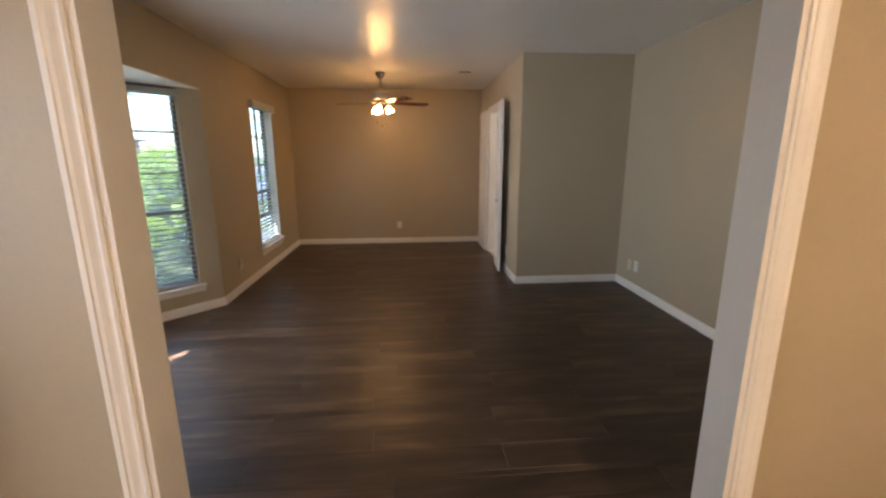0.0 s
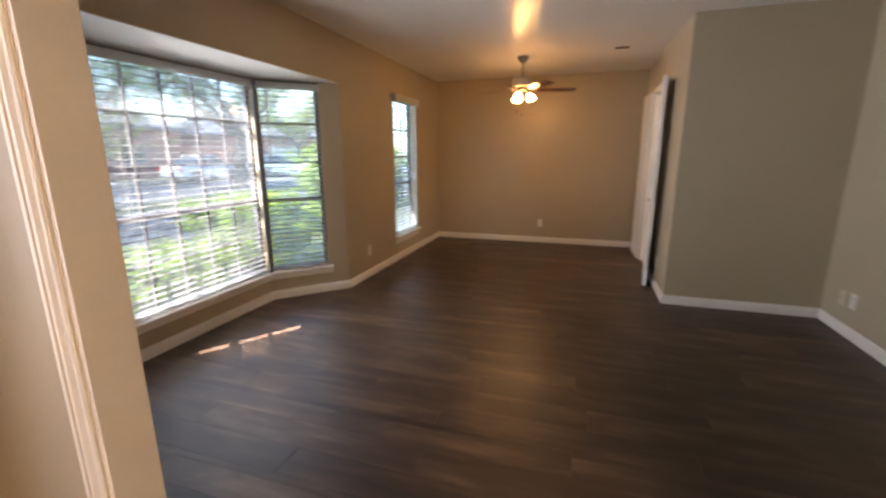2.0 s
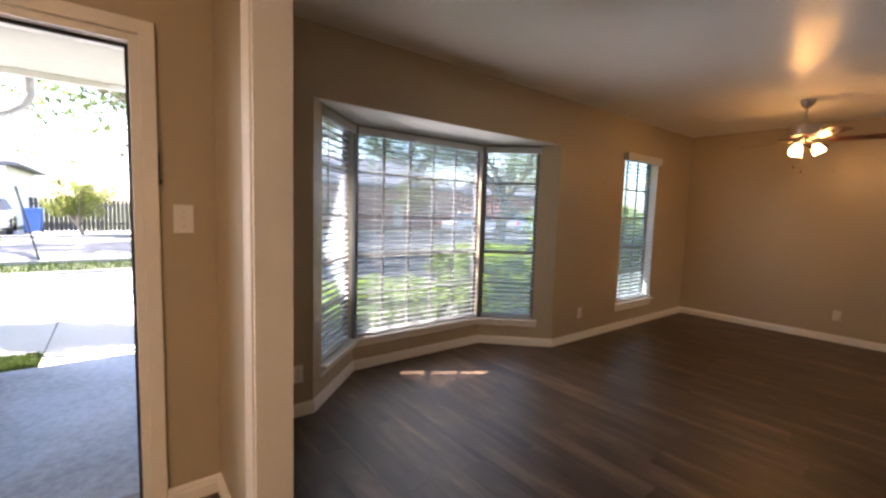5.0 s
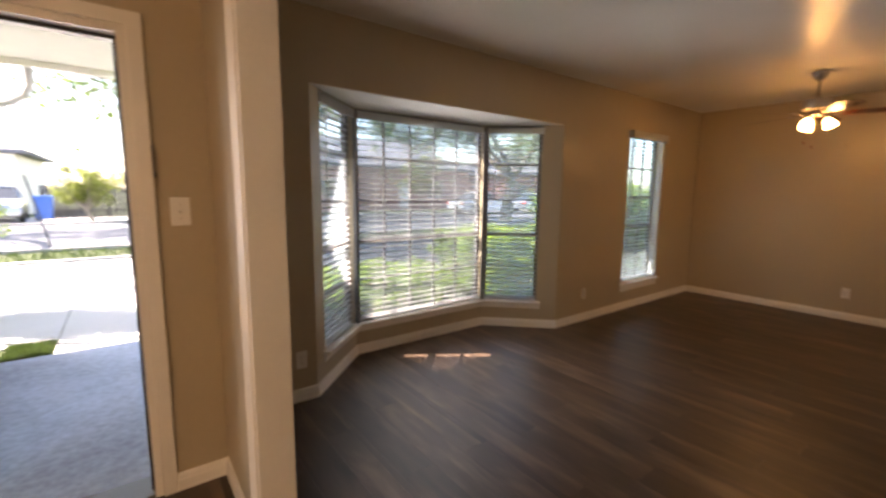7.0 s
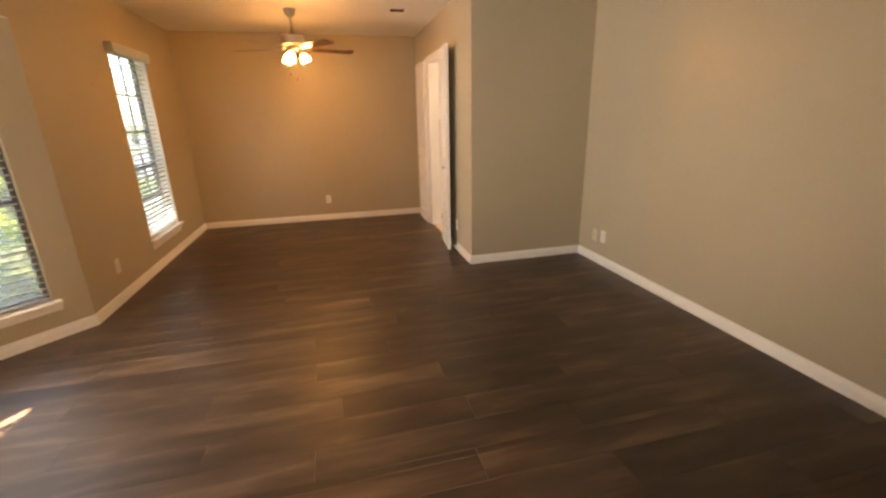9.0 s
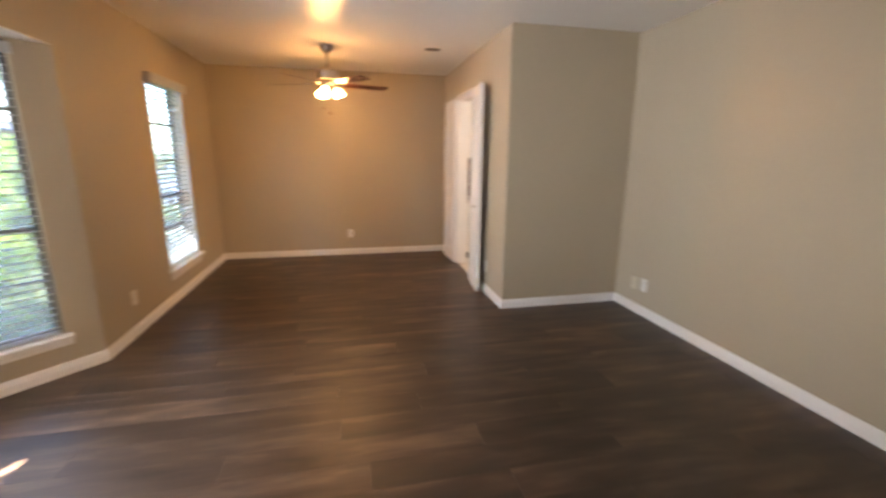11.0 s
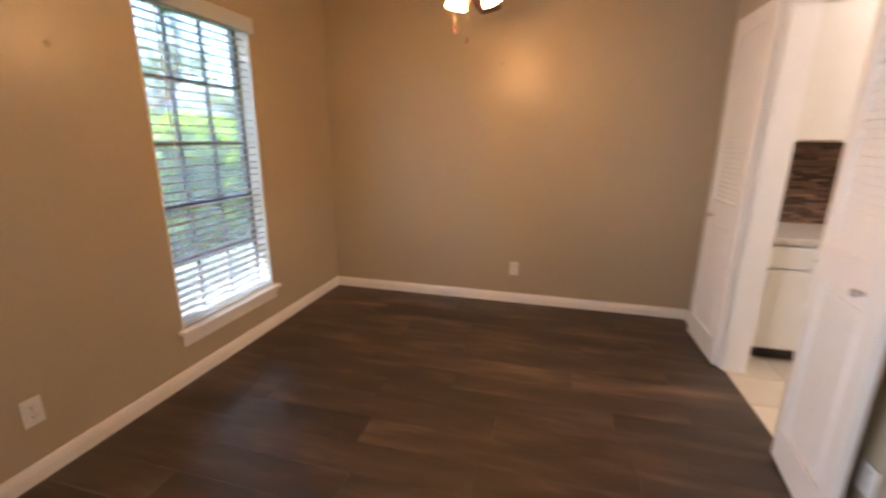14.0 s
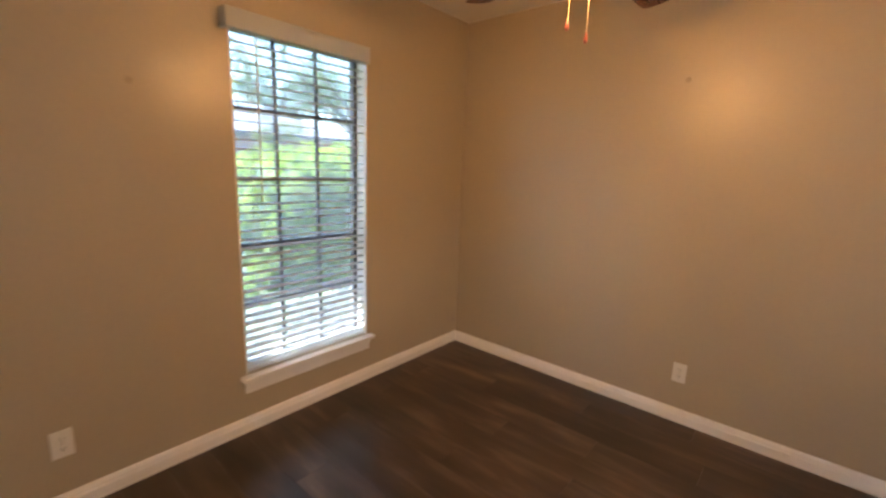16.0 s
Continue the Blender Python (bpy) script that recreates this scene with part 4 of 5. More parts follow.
# ---- outside: own house ----
bm = box(bmesh.new(), -3.30, HX - 0.16, -6.0, 0.79, 2.585, 2.61)
structure("porch_soffit", bm, SOFFIT, "pale painted porch ceiling", "soffit")
bm = box(bmesh.new(), -3.34, -3.30, -6.0, 0.82, 2.52, 2.72, bevel=0.004)
box(bm, -3.30, HX - 0.16, 0.79, 0.81, 2.585, 2.64)
structure("porch_fascia", bm, TRIM, "brownish white porch fascia board", "trim")
bm = box(bmesh.new(), -0.76, -0.152, 0.91, 7.4, 2.26, 2.30)
box(bm, -0.78, -0.76, 0.91, 7.4, 2.24, 2.42)
structure("eave", bm, SIDING, "painted eave along the front of the house", "eave")
bm = bmesh.new()
box(bm, -3.38, 6.2, -6.0, 0.62, 2.72, 2.78)
box(bm, -0.80, 6.2, 0.62, 7.6, 2.57, 2.63)
structure("house_roof", bm, ROOF, "dark shingle roof of the house", "roof")
spout = thing("gutter_downspout", pose(-3.35, 0, 0), "white metal gutter with a bent downspout", "downspout")
part("gutter", sweep(bmesh.new(), [(0.0, -5.9, 2.60), (0.0, 0.78, 2.60)], [(0.09, 0.10), (0.09, 0.02), (0.06, 0), (0.0, 0), (0.0, 0.10), (0.006, 0.10), (0.006, 0.006), (0.055, 0.006), (0.084, 0.024), (0.084, 0.10)], (0, 0, 1)), SPOUT, spout)
bm = bmesh.new()
bend = [(-0.05, 0.03, 2.61), (-0.05, 0.03, 2.36), (-0.03, -0.02, 2.25), (0.0, -0.14, 2.16), (0.05, -0.75, 1.98), (0.06, -0.88, 1.88), (0.06, -0.90, -0.05)]
for a, b in zip(bend, bend[1:]):
    rod(bm, a, b, 0.042, seg=10)
part("downspout", bm, SPOUT, spout)

# brick wing wall of the porch
WING = (-2.30, HX - 0.155, -0.25)
wing = structure("wall_wing", box(bmesh.new(), WING[0] + 0.012, WING[1], WING[2] - 0.21, WING[2] - 0.012, GZ - 0.1, 2.58), MORTAR, "red brick wing wall beside the porch", "wall")

# ---- plants ----


def leaves(name, mat, parent, clumps, per, size, spread, flat=0.8):
    """Many small leaf blades scattered round clump centres, in one mesh."""
    verts, faces = [], []
    for c, r in clumps:
        for _ in range(per):
            d = Vector((random.gauss(0, 1), random.gauss(0, 1), random.gauss(0, flat))).normalized() * r * random.uniform(0.55, 1.0) ** 0.6 * spread
            p = Vector(c) + d
            u = Vector((random.uniform(-1, 1), random.uniform(-1, 1), random.uniform(-0.6, 0.6))).normalized()
            w = u.cross(Vector((random.uniform(-0.6, 0.6), random.uniform(-0.6, 0.6), 1))).normalized()
            s = size * random.uniform(0.6, 1.3)
            i = len(verts)
            n = u.cross(w) * s * 0.12
            verts += [p - u * s, p + w * s * 0.42 - n, p + u * s, p - w * s * 0.42 - n]
            faces.append((i, i + 1, i + 2, i + 3))
    me = bpy.data.meshes.new(name)
    me.from_pydata([tuple(v) for v in verts], [], faces)
    me.materials.append(mat)
    ob = new(name, me)
    ob.parent = parent
    return ob


def limb(bm, a, b, r0, r1, bend=0.15, n=5):
    a, b = Vector(a), Vector(b)
    off = Vector((random.uniform(-1, 1), random.uniform(-1, 1), random.uniform(-0.3, 0.3))) * (b - a).length * bend
    pts = [a.lerp(b, k / n) + off * math.sin(math.pi * k / n) for k in range(n + 1)]
    for k in range(n):
        rod(bm, pts[k], pts[k + 1] + (pts[k + 1] - pts[k]) * 0.04, r0 + (r1 - r0) * k / n, r0 + (r1 - r0) * (k + 1) / n, seg=9)
    return pts


def tree(x, y, height, fork, crown, trunk_r, limbs, per, mat, label, lean=0.0, low=0.45, size=0.09):
    t = thing("tree", pose(x, y, GZ), label, "tree")
    bm = bmesh.new()
    top = Vector((lean, random.uniform(-0.3, 0.3), fork))
    limb(bm, (0, 0, -0.1), top, trunk_r * 1.25, trunk_r * 0.85, 0.05)
    clumps = []
    for k in range(limbs):
        a = 2 * math.pi * k / limbs + random.uniform(-0.4, 0.4)
        end = Vector((crown * 0.75 * math.cos(a), crown * 0.75 * math.sin(a), height * random.uniform(low + 0.2, 0.92)))
        pts = limb(bm, top, end, trunk_r * 0.62, trunk_r * 0.12, 0.12, 7)
        for p in pts[3:]:
            for _ in range(2):
                q = p + Vector((random.uniform(-1, 1), random.uniform(-1, 1), random.uniform(-0.5, 0.9))) * crown * 0.34
                limb(bm, p, q, trunk_r * 0.16, trunk_r * 0.04, 0.15, 3)
                clumps.append((q, crown * random.uniform(0.13, 0.24)))
    part("trunk", bm, BARK, t)
    leaves("crown", mat, t, clumps, per, size, 1.0)
    return t


def bush(name, x0, x1, y0, y1, top, n, mat, label, size=0.028, per=60):
    """A clipped shrub: stems and a dark core inside, a shell of small leaves with an uneven outline."""
    b = thing(name, pose((x0 + x1) / 2, (y0 + y1) / 2, GZ), label, "shrub")
    hx, hy, h = (x1 - x0) / 2, (y1 - y0) / 2, top - GZ
    bm = bmesh.new()
    for _ in range(14):
        p = (random.uniform(-0.2, 0.2) * hx, random.uniform(-0.8, 0.8) * hy, -0.05)
        limb(bm, p, (random.uniform(-0.8, 0.8) * hx, random.uniform(-0.9, 0.9) * hy, h * random.uniform(0.6, 0.9)), 0.014, 0.004, 0.1, 3)
    part("stems", bm, BARK, b)
    # Solid dark core: the shade deep between the leaves is put into its colour.
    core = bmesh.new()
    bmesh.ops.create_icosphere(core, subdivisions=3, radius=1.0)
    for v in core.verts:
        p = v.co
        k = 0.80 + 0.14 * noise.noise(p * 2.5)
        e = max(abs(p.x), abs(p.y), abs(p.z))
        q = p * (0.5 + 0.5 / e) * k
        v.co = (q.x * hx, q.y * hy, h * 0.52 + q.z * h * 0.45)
    part("dark_core", core, SHRUB_CORE, b, smooth=True)
    clumps = []
    for _ in range(n):
        p = Vector((random.gauss(0, 1), random.gauss(0, 1), random.gauss(0.35, 1))).normalized()
        e = max(abs(p.x), abs(p.y), abs(p.z))
        q = p * (0.45 + 0.55 / e) * random.uniform(0.84, 0.95)
        clumps.append((Vector((q.x * hx, q.y * hy, h * 0.52 + q.z * h * 0.47)), random.uniform(0.05, 0.11)))
    leaves("leaves", mat, b, clumps, per, size, 1.0)
    return b


bush("hedge", -2.5, -1.0, 2.0, 4.05, 0.46, 150, LEAF_HEDGE, "low bright green clipped hedge under the bay")
bush("hedge", -2.6, -1.0, 4.15, 5.55, 0.88, 150, LEAF_HEDGE, "bright green clipped shrub beside the bay")
bush("hedge", -2.3, -0.95, 5.75, 8.6, 1.62, 260, LEAF_SHADE, "tall green shrub outside the dining window")
bush("hedge", -4.6, -3.6, -1.5, -0.38, 2.9, 190, LEAF_SHADE, "tall columnar green shrub beside the front walk")
tree(-9.9, 2.6, 8.8, 3.0, 6.0, 0.26, 10, 190, LEAF_TREE, "broad street tree with dark limbs and light leaves", low=0.16)
tree(-12.9, 16.4, 8.0, 2.2, 3.8, 0.26, 6, 110, LEAF_TREE, "forked tree with a grey-brown trunk by the street", lean=0.2, low=0.3)
tree(-16.5, -5.5, 9.0, 3.2, 5.0, 0.28, 7, 110, LEAF_TREE, "leafy street tree across the drive")
tree(-20.8, -0.35, 2.7, 0.5, 1.25, 0.07, 7, 120, LEAF_LIGHT, "small multi-stemmed crape myrtle in front of the fence", low=0.35, size=0.06)
tree(-21.8, 17.2, 4.0, 1.0, 1.5, 0.07, 6, 110, LEAF_LIGHT, "small yellow-green tree in front of the brick house", low=0.3, size=0.07)
# Added tree: its crown shades the street; the trunk stands out of view.
tree(-20.6, 7.3, 10.0, 3.4, 7.0, 0.3, 10, 200, LEAF_TREE, "large leafy tree on the far verge, added to shade the street", size=0.13)
tree(-34.0, 24.0, 11.0, 3.5, 6.0, 0.3, 8, 110, LEAF_TREE, "tall leafy tree behind the brick house", size=0.16)
tree(-33.0, 6.0, 11.0, 3.5, 6.0, 0.3, 8, 110, LEAF_TREE, "tall leafy tree behind the fence", size=0.16)
tree(-24.0, 36.0, 7.5, 2.2, 4.0, 0.25, 7, 110, LEAF_LIGHT, "light green tree down the street", size=0.12)

# ---- outside: across the street ----


def hip_roof(bm, x0, x1, y0, y1, z, rise, over=0.5):
    x0, x1, y0, y1 = x0 - over, x1 + over, y0 - over, y1 + over
    d = (x1 - x0) / 2
    xm = (x0 + x1) / 2
    lo = [bm.verts.new(p) for p in ((x0, y0, z), (x1, y0, z), (x1, y1, z), (x0, y1, z))]
    fa = [bm.verts.new(p) for p in ((x0, y0, z + 0.18), (x1, y0, z + 0.18), (x1, y1, z + 0.18), (x0, y1, z + 0.18))]
    r0, r1 = bm.verts.new((xm, y0 + d, z + rise)), bm.verts.new((xm, y1 - d, z + rise))
    bm.faces.new(lo)
    for k in range(4):
        bm.faces.new((lo[k], lo[(k + 1) % 4], fa[(k + 1) % 4], fa[k]))
    bm.faces.new((fa[0], fa[1], r0))
    bm.faces.new((fa[1], fa[2], r1, r0))
    bm.faces.new((fa[2], fa[3], r1))
    bm.faces.new((fa[3], fa[0], r0, r1))
    return bm


def far_house(x0, x1, y0, y1, eave, rise, openings, label, wall=None):
    """A one-storey house whose front (x1) faces the street. openings: (kind, y, width, z0, z1)."""
    h = thing("house", pose(0, 0, 0), label, "house")
    m, ln = along((x1, y1), (x1, y0))
    bm = bmesh.new()
    holes = [(y1 - y - w, y1 - y, z0, z1) for _, y, w, z0, z1 in openings]
    mm = Matrix.Translation((0, 0, 0)) @ Matrix(((0, -1, 0, x1), (-1, 0, 0, y1), (0, 0, 1, 0), (0, 0, 0, 1)))
    wall_mesh(bm, mm, ln, 0.2, GZ - 0.1, eave, holes)
    box(bm, x0, x1 - 0.2, y0, y0 + 0.2, GZ - 0.1, eave)
    box(bm, x0, x1 - 0.2, y1 - 0.2, y1, GZ - 0.1, eave)
    box(bm, x0, x0 + 0.2, y0 + 0.2, y1 - 0.2, GZ - 0.1, eave)
    part("wall", bm, wall or FARBRICK, h, "red brick walls" if wall is None else "pale walls")
    part("roof", hip_roof(bmesh.new(), x0, x1, y0, y1, eave, rise), ROOF, h, "dark shingle hip roof")
    for kind, y, w, z0, z1 in openings:
        if kind == "window":
            bm = bmesh.new()
            for a, b, c, d in ((y, y + 0.06, z0, z1), (y + w - 0.06, y + w, z0, z1), (y + 0.06, y + w - 0.06, z0, z0 + 0.06), (y + 0.06, y + w - 0.06, z1 - 0.06, z1), (y + w / 2 - 0.025, y + w / 2 + 0.025, z0 + 0.06, z1 - 0.06)):
                box(bm, x1 - 0.12, x1 - 0.06, a, b, c, d)
            wd = part("window", bm, SIDING, h)
            part("pane", box(bmesh.new(), x1 - 0.11, x1 - 0.10, y + 0.06, y + w - 0.06, z0 + 0.06, z1 - 0.06), CARGLASS, wd)
        else:
            bm = bmesh.new()
            n = 4 if kind == "garage" else 1
            for k in range(n):
                box(bm, x1 - 0.15, x1 - 0.10, y + 0.01, y + w - 0.01, z0 + (z1 - z0) * k / n + 0.01, z0 + (z1 - z0) * (k + 1) / n - 0.01, bevel=0.01)
            part("garage_door" if kind == "garage" else "door", bm, SIDING, h, "white sectional garage door" if kind == "garage" else "white entrance door")
    return h


far_house(-35, -25.5, 8.5, 24.5, 3.0, 2.6, [("window", 11.0, 1.6, 0.8, 2.1), ("door", 17.6, 0.95, 0.0, 2.1), ("window", 20.2, 1.6, 0.8, 2.1)], "low red brick house with a dark shingle roof")
far_house(-35, -25.0, 28.5, 46.0, 2.9, 2.5, [("window", 30.0, 1.4, 0.8, 2.1), ("garage", 33.0, 4.8, -0.05, 2.15), ("window", 40.0, 1.6, 0.8, 2.1)], "brick house with a white garage door down the street")
far_house(-36, -26.5, -16.0, -3.4, 2.9, 2.4, [("garage", -9.0, 4.8, -0.05, 2.15), ("window", -13.5, 1.5, 0.8, 2.1)], "pale house in full sun across the street", SIDING)

# dark board fence
fence = thing("fence", pose(-23.2, -2.3, GZ), "dark stained wooden board fence", "fence")
pl = None
for k in range(44):
    at = pose(0, 0.16 * k, 0)
    if pl is None:
        pl = part("slat", box(bmesh.new(), -0.01, 0.01, 0.0, 0.135, 0.05, 1.55, bevel=0.004), FENCEW, fence, at=at)
    else:
        o = new("slat", pl.data)
        o.parent, o.matrix_basis = fence, at
for k in range(4):
    part("post", box(bmesh.new(), -0.11, -0.02, 2.3 * k, 2.3 * k + 0.09, -0.1, 1.5), FENCEW, fence)
for z in (0.35, 1.25):
    part("rail", box(bmesh.new(), -0.05, -0.011, 0.0, 7.04, z, z + 0.08), FENCEW, fence)


def car(m, paint, label):
    """A parked saloon: shaped body, glazed cabin, four wheels with rims, lamps."""
    c = thing("car", m, label, "car", "parked cars")
    bm = bmesh.new()
    side = [(-2.15, 0.35), (-2.2, 0.62), (-2.1, 0.86), (-1.55, 0.93), (-1.0, 0.95), (0.85, 0.95), (1.5, 0.90), (2.1, 0.74), (2.2, 0.52), (2.15, 0.32), (1.75, 0.24), (-1.75, 0.24)]
    a = [bm.verts.new((x, -0.86 + (0.06 if z > 0.9 else 0), z)) for x, z in side]
    b = [bm.verts.new((x, 0.86 - (0.06 if z > 0.9 else 0), z)) for x, z in side]
    for k in range(len(side)):
        bm.faces.new((a[k], a[(k + 1) % len(side)], b[(k + 1) % len(side)], b[k]))
    bm.faces.new(a)
    bm.faces.new(b)
    bmesh.ops.bevel(bm, geom=bm.edges[:], offset=0.05, segments=2, affect="EDGES")
    part("body", bm, paint, c, smooth=True)
    bm = bmesh.new()
    lo = [bm.verts.new((x, y, 0.94)) for x, y in ((-1.45, -0.76), (0.95, -0.76), (0.95, 0.76), (-1.45, 0.76))]
    hi = [bm.verts.new((x, y, 1.40)) for x, y in ((-0.85, -0.60), (0.25, -0.60), (0.25, 0.60), (-0.85, 0.60))]
    for k in range(4):
        bm.faces.new((lo[k], lo[(k + 1) % 4], hi[(k + 1) % 4], hi[k]))
    part("window_band", bm, CARGLASS, c, "dark glass")
    part("roof", box(bmesh.new(), -0.90, 0.30, -0.62, 0.62, 1.385, 1.44, bevel=0.03), paint, c, smooth=True)
    for x in (-0.32, -1.12, 0.58):
        bm = bmesh.new()
        for s in (-1, 1):
            top = (max(-0.85, min(0.25, x)), s * 0.605, 1.39)
            rod(bm, (x, s * 0.765, 0.93), top, 0.03, seg=6)
        part("pillar", bm, paint, c)
    for x in (-1.35, 1.35):
        for s in (-1, 1):
            w = part("wheel", lathe(bmesh.new(), [(0.19, -0.10), (0.30, -0.10), (0.325, -0.06), (0.325, 0.06), (0.30, 0.10), (0.19, 0.10)], pose(x, s * 0.80, 0.325, 90), 24), RUBBER, c, "black tyre", smooth=True)
            part("rim", lathe(bmesh.new(), [(0.0, -0.07), (0.06, -0.08), (0.17, -0.06), (0.195, -0.09), (0.195, 0.09), (0.17, 0.06), (0.06, 0.08), (0.0, 0.07)], pose(x, s * 0.80, 0.325, 90), 20), NICKEL, w, "alloy rim", smooth=True)
    for s in (-1, 1):
        part("headlight", box(bmesh.new(), 2.08, 2.17, s * 0.72 - 0.13, s * 0.72 + 0.13, 0.62, 0.72, bevel=0.02), PLASTIC, c, "clear headlight")
        part("tail_lamp", box(bmesh.new(), -2.19, -2.10, s * 0.72 - 0.12, s * 0.72 + 0.12, 0.66, 0.80, bevel=0.02), LAMPRED, c, "red tail lamp")
    return c


car(pose(-18.4, 19.6, -0.128, 0, 0, 90), CARPAINT, "white car parked along the far kerb")
car(pose(-18.4, 25.2, -0.128, 0, 0, 90), SILVER, "blue-grey car parked along the far kerb")
car(pose(-13.2, 23.5, -0.128, 0, 0, -84), CARPAINT, "white car parked down the street")
car(pose(-22.6, -3.6, -0.10, 0, 0, 5), SILVER, "dark glazed car on the driveway across the street")
binn = thing("recycling_bin", pose(-21.9, -2.05, -0.11), "blue wheeled recycling bin by the drive", "bin")
bm = bmesh.new()
lo = [bm.verts.new((x, y, 0.08)) for x, y in ((-0.24, -0.24), (0.24, -0.24), (0.24, 0.24), (-0.24, 0.24))]
hi = [bm.verts.new((x, y, 1.0)) for x, y in ((-0.33, -0.31), (0.33, -0.31), (0.33, 0.31), (-0.33, 0.31))]
bm.faces.new(lo)
bm.faces.new(hi)
for k in range(4):
    bm.faces.new((lo[k], lo[(k + 1) % 4], hi[(k + 1) % 4], hi[k]))
bmesh.ops.bevel(bm, geom=bm.edges[:], offset=0.03, segments=2, affect="EDGES")
part("body", bm, BLUE, binn, smooth=True)
part("lid", box(bmesh.new(), -0.36, 0.36, -0.33, 0.33, 1.005, 1.07, bevel=0.02), BLUE, binn)
for s in (-1, 1):
    part("wheel", lathe(bmesh.new(), [(0.0, -0.03), (0.12, -0.03), (0.12, 0.03), (0.0, 0.03)], pose(-0.2, s * 0.27, 0.12, 90), 16), RUBBER, binn)
post = thing("sign_post", pose(-11.0, -0.75, GZ), "thin leaning grey post by the street", "post")
part("pole", rod(bmesh.new(), (0, 0, -0.1), (0.05, -0.35, 1.75), 0.022, seg=8), DARKM, post)

# ---- floor pieces, nearest last ----


def left_edge(y):
    pts = [(HALL_S, HX), (P_S + 0.0001, HX), (P_S + 0.0002, OPEN_L), (P_N - 0.0002, OPEN_L), (P_N - 0.0001, 0.0), (BAY[0][1], 0.0), (BAY[1][1], BAY[1][0]), (BAY[2][1], BAY[2][0]), (BAY[3][1], 0.0), (NY, 0.0)]
    for (ya, xa), (yb, xb) in zip(pts, pts[1:]):
        if ya <= y <= yb:
            return xa + (xb - xa) * (y - ya) / max(1e-6, yb - ya)
    return 0.0


def right_edge(y):
    if y < JY:
        return EX
    return DX + 0.012 if DW0 < y < DW1 else DX


def plank(x0, x1, xa, xb, y0, y1):
    """One vinyl plank with eased edges; its left end may be cut at an angle (x0 at y0, xa at y1)."""
    g, e = 0.0003, 0.0009
    cx, cy = (x0 + x1) / 2, (y0 + y1) / 2
    low = [(x0 + g, y0 + g), (x1 - g, y0 + g), (xb - g, y1 - g), (xa + g, y1 - g)]
    top = [(x0 + e, y0 + e), (x1 - e, y0 + e), (xb - e, y1 - e), (xa + e, y1 - e)]
    verts = [(x - cx, y - cy, -0.005) for x, y in low] + [(x - cx, y - cy, -0.0007) for x, y in low] + [(x - cx, y - cy, 0.0) for x, y in top]
    faces = [(8, 9, 10, 11)]
    for k in range(4):
        n = (k + 1) % 4
        faces += [(k, n, 4 + n, 4 + k), (4 + k, 4 + n, 8 + n, 8 + k)]
    me = bpy.data.meshes.new("plank")
    me.from_pydata(verts, [], faces)
    me.materials.append(PLANK)
    o = new("plank", me)
    o.parent = floor
    o.location = (cx, cy, 0)


PW, PL = 0.178, 1.22
y = HALL_S
cuts = sorted({HALL_S, P_S, P_N, JY, BAY[0][1], BAY[1][1], BAY[2][1], BAY[3][1], DW0, DW1, NY})
row = 0
while y < NY - 0.001:
    row_end = y + PW
    shift = (row * 0.47 + random.uniform(-0.12, 0.12)) % 1.0 * PL
    ya = y
    stops = [c for c in cuts if ya + 1e-4 < c < row_end - 1e-4] + [min(row_end, NY)]
    for yb in stops:
        e = 1e-4
        la, lb, r = left_edge(ya + e), left_edge(yb - e), right_edge((ya + yb) / 2)
        if P_S - 0.001 < (ya + yb) / 2 < P_N + 0.001:
            la = lb = OPEN_L
            r = OPEN_R
        xs = [x for x in (shift - 2.44 + PL * k for k in range(9)) if max(la, lb) + 0.12 < x < r - 0.12]
        ends = [(la, lb)] + [(x, x) for x in xs] + [(r, r)]
        for (p, q), (u, w) in zip(ends, ends[1:]):
            plank(p, u, q, w, ya, yb)
        ya = yb
    y = row_end
    row += 1
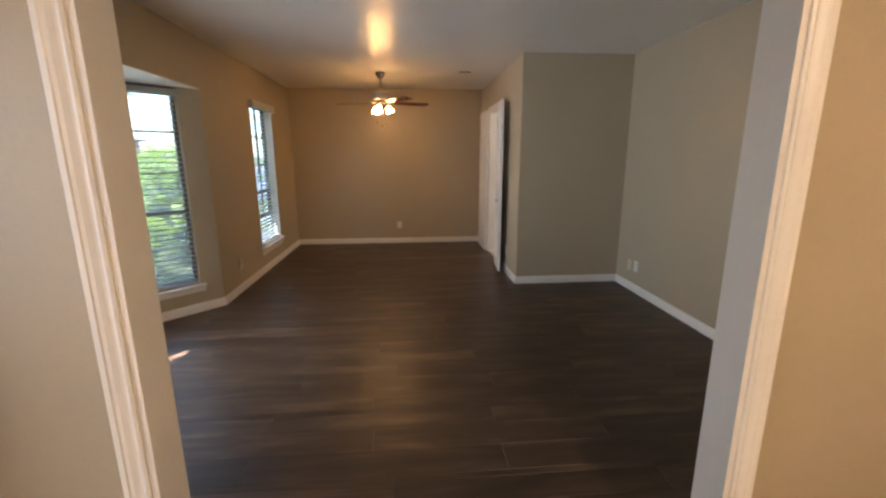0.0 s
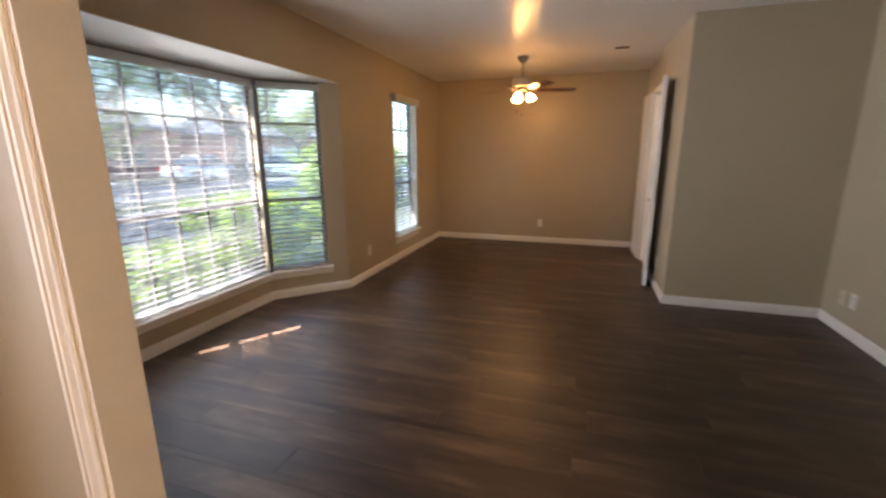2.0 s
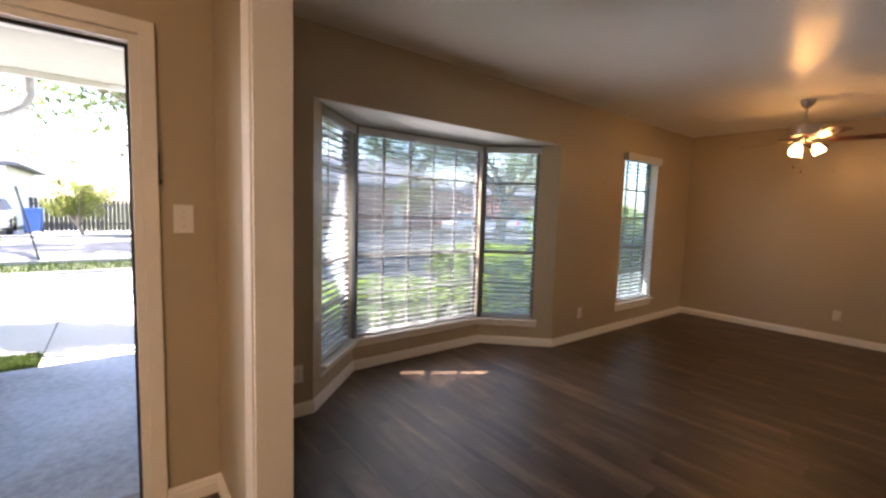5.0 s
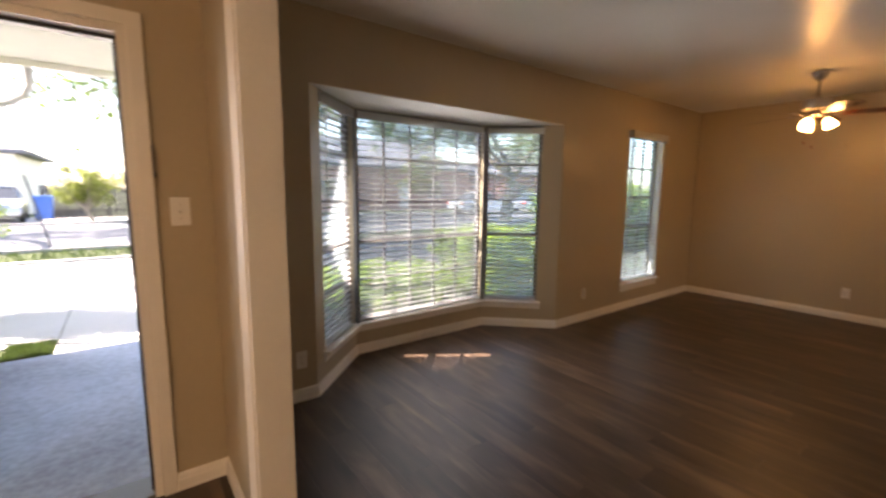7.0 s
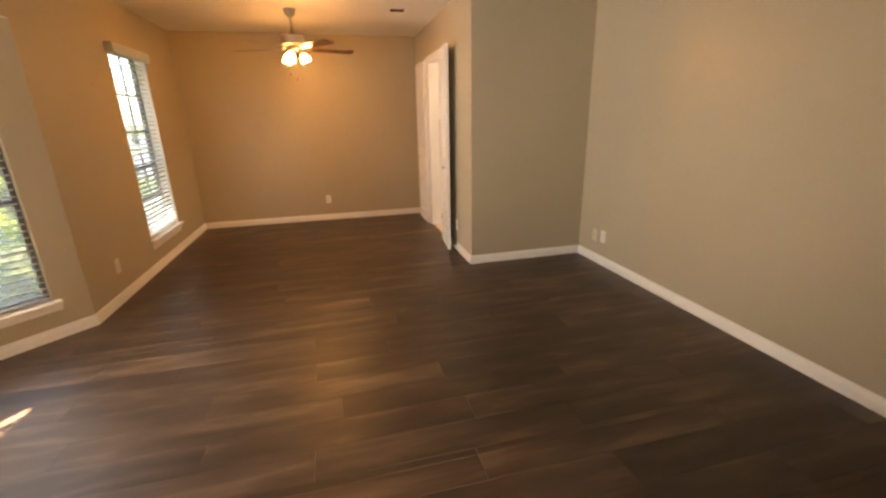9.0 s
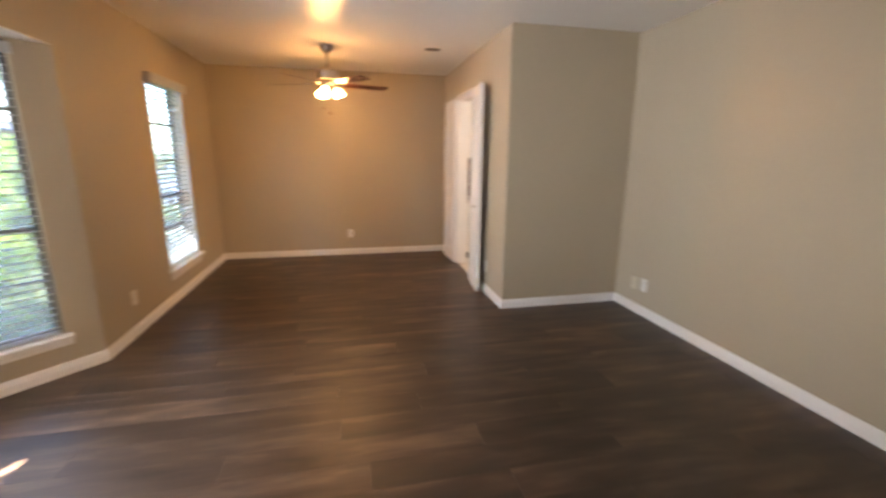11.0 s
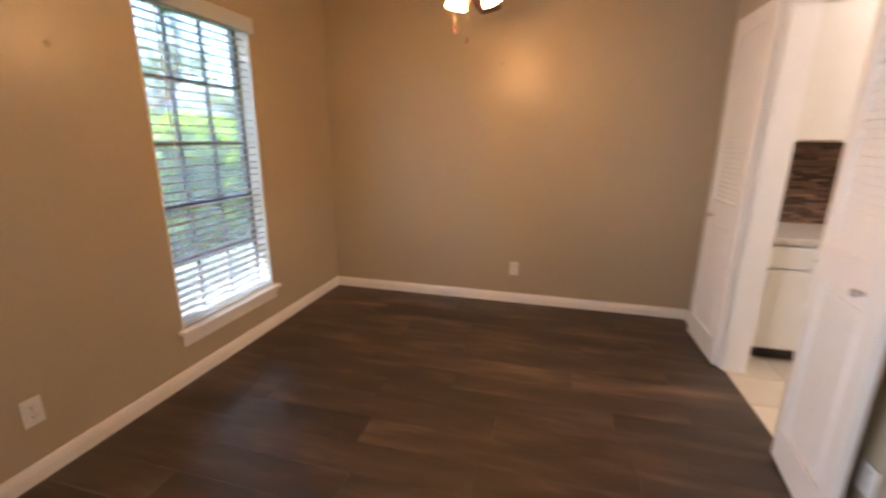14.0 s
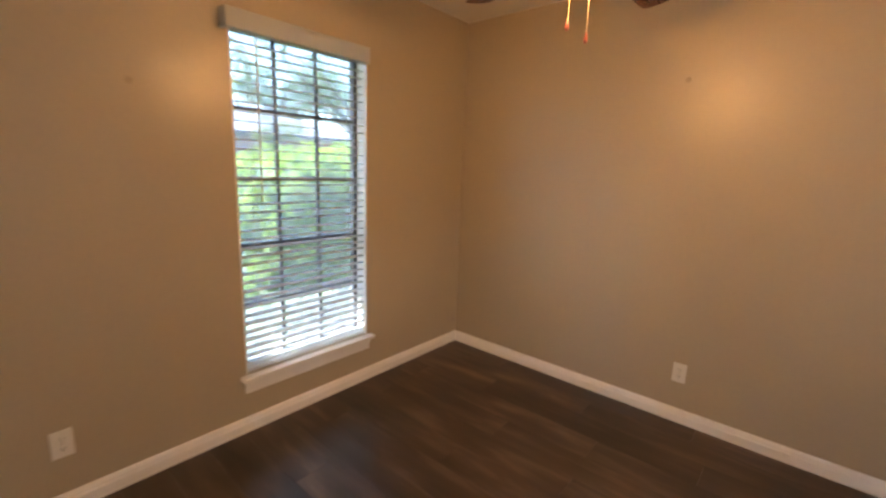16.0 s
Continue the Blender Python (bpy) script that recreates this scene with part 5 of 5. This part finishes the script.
# kitchen tiles
first = None
for i in range(8):
    for j in range(8):
        x, yy = DX + 0.012 + 0.305 * i, JY + T + 0.305 * j
        if x + 0.305 > EX + 1.5 or yy + 0.3 > NY:
            continue
        if first is None:
            first = part("tile", box(bmesh.new(), 0.002, 0.301, 0.002, 0.301, -0.004, 0.001, bevel=0.0015), TILE, floor_tiles, at=pose(x, yy, 0))
        else:
            o = new("tile", first.data)
            o.parent, o.matrix_basis = floor_tiles, pose(x, yy, 0)
# bricks of the porch wing wall
whole = box(bmesh.new(), -0.0975, 0.0975, -0.092, 0.0, -0.0285, 0.0285, bevel=0.004)
half = box(bmesh.new(), -0.0465, 0.0465, -0.092, 0.0, -0.0285, 0.0285, bevel=0.004)
brick_shapes = []
for bm in (whole, half):
    me = bpy.data.meshes.new("brick")
    bm.to_mesh(me)
    bm.free()
    me.materials.append(BRICK)
    brick_shapes.append(me)
for course in range(39):
    z = GZ + 0.033 + 0.067 * course
    x = WING[0] + (0.0975 if course % 2 == 0 else 0.0465)
    while x < -0.9:
        first_half = course % 2 == 1 and x < WING[0] + 0.06
        o = new("brick", brick_shapes[1 if first_half else 0])
        o.parent = wing
        o.matrix_basis = pose(x, WING[2] + random.uniform(-0.003, 0.004), z, random.uniform(-0.6, 0.6), 0, random.uniform(-0.5, 0.5))
        x += 0.0465 + 0.0975 + 0.01 if first_half else 0.205
# mosaic strips
shapes = []
for ln in (0.06, 0.10, 0.15):
    shapes.append((ln, box(bmesh.new(), 0.001, ln - 0.001, -0.006, 0.0, 0.001, 0.0165)))
meshes = []
for ln, bm in shapes:
    me = bpy.data.meshes.new("stone")
    bm.to_mesh(me)
    bm.free()
    me.materials.append(STONE)
    meshes.append((ln, me))
for j in range(30):
    x = 3.155 - random.uniform(0, 0.04)
    while x < 3.85:
        ln, me = random.choice(meshes)
        o = new("stone", me)
        o.parent = splash
        o.location = (max(x, 3.151), 6.990 - random.uniform(0, 0.003), 0.803 + 0.0178 * j)
        x += ln
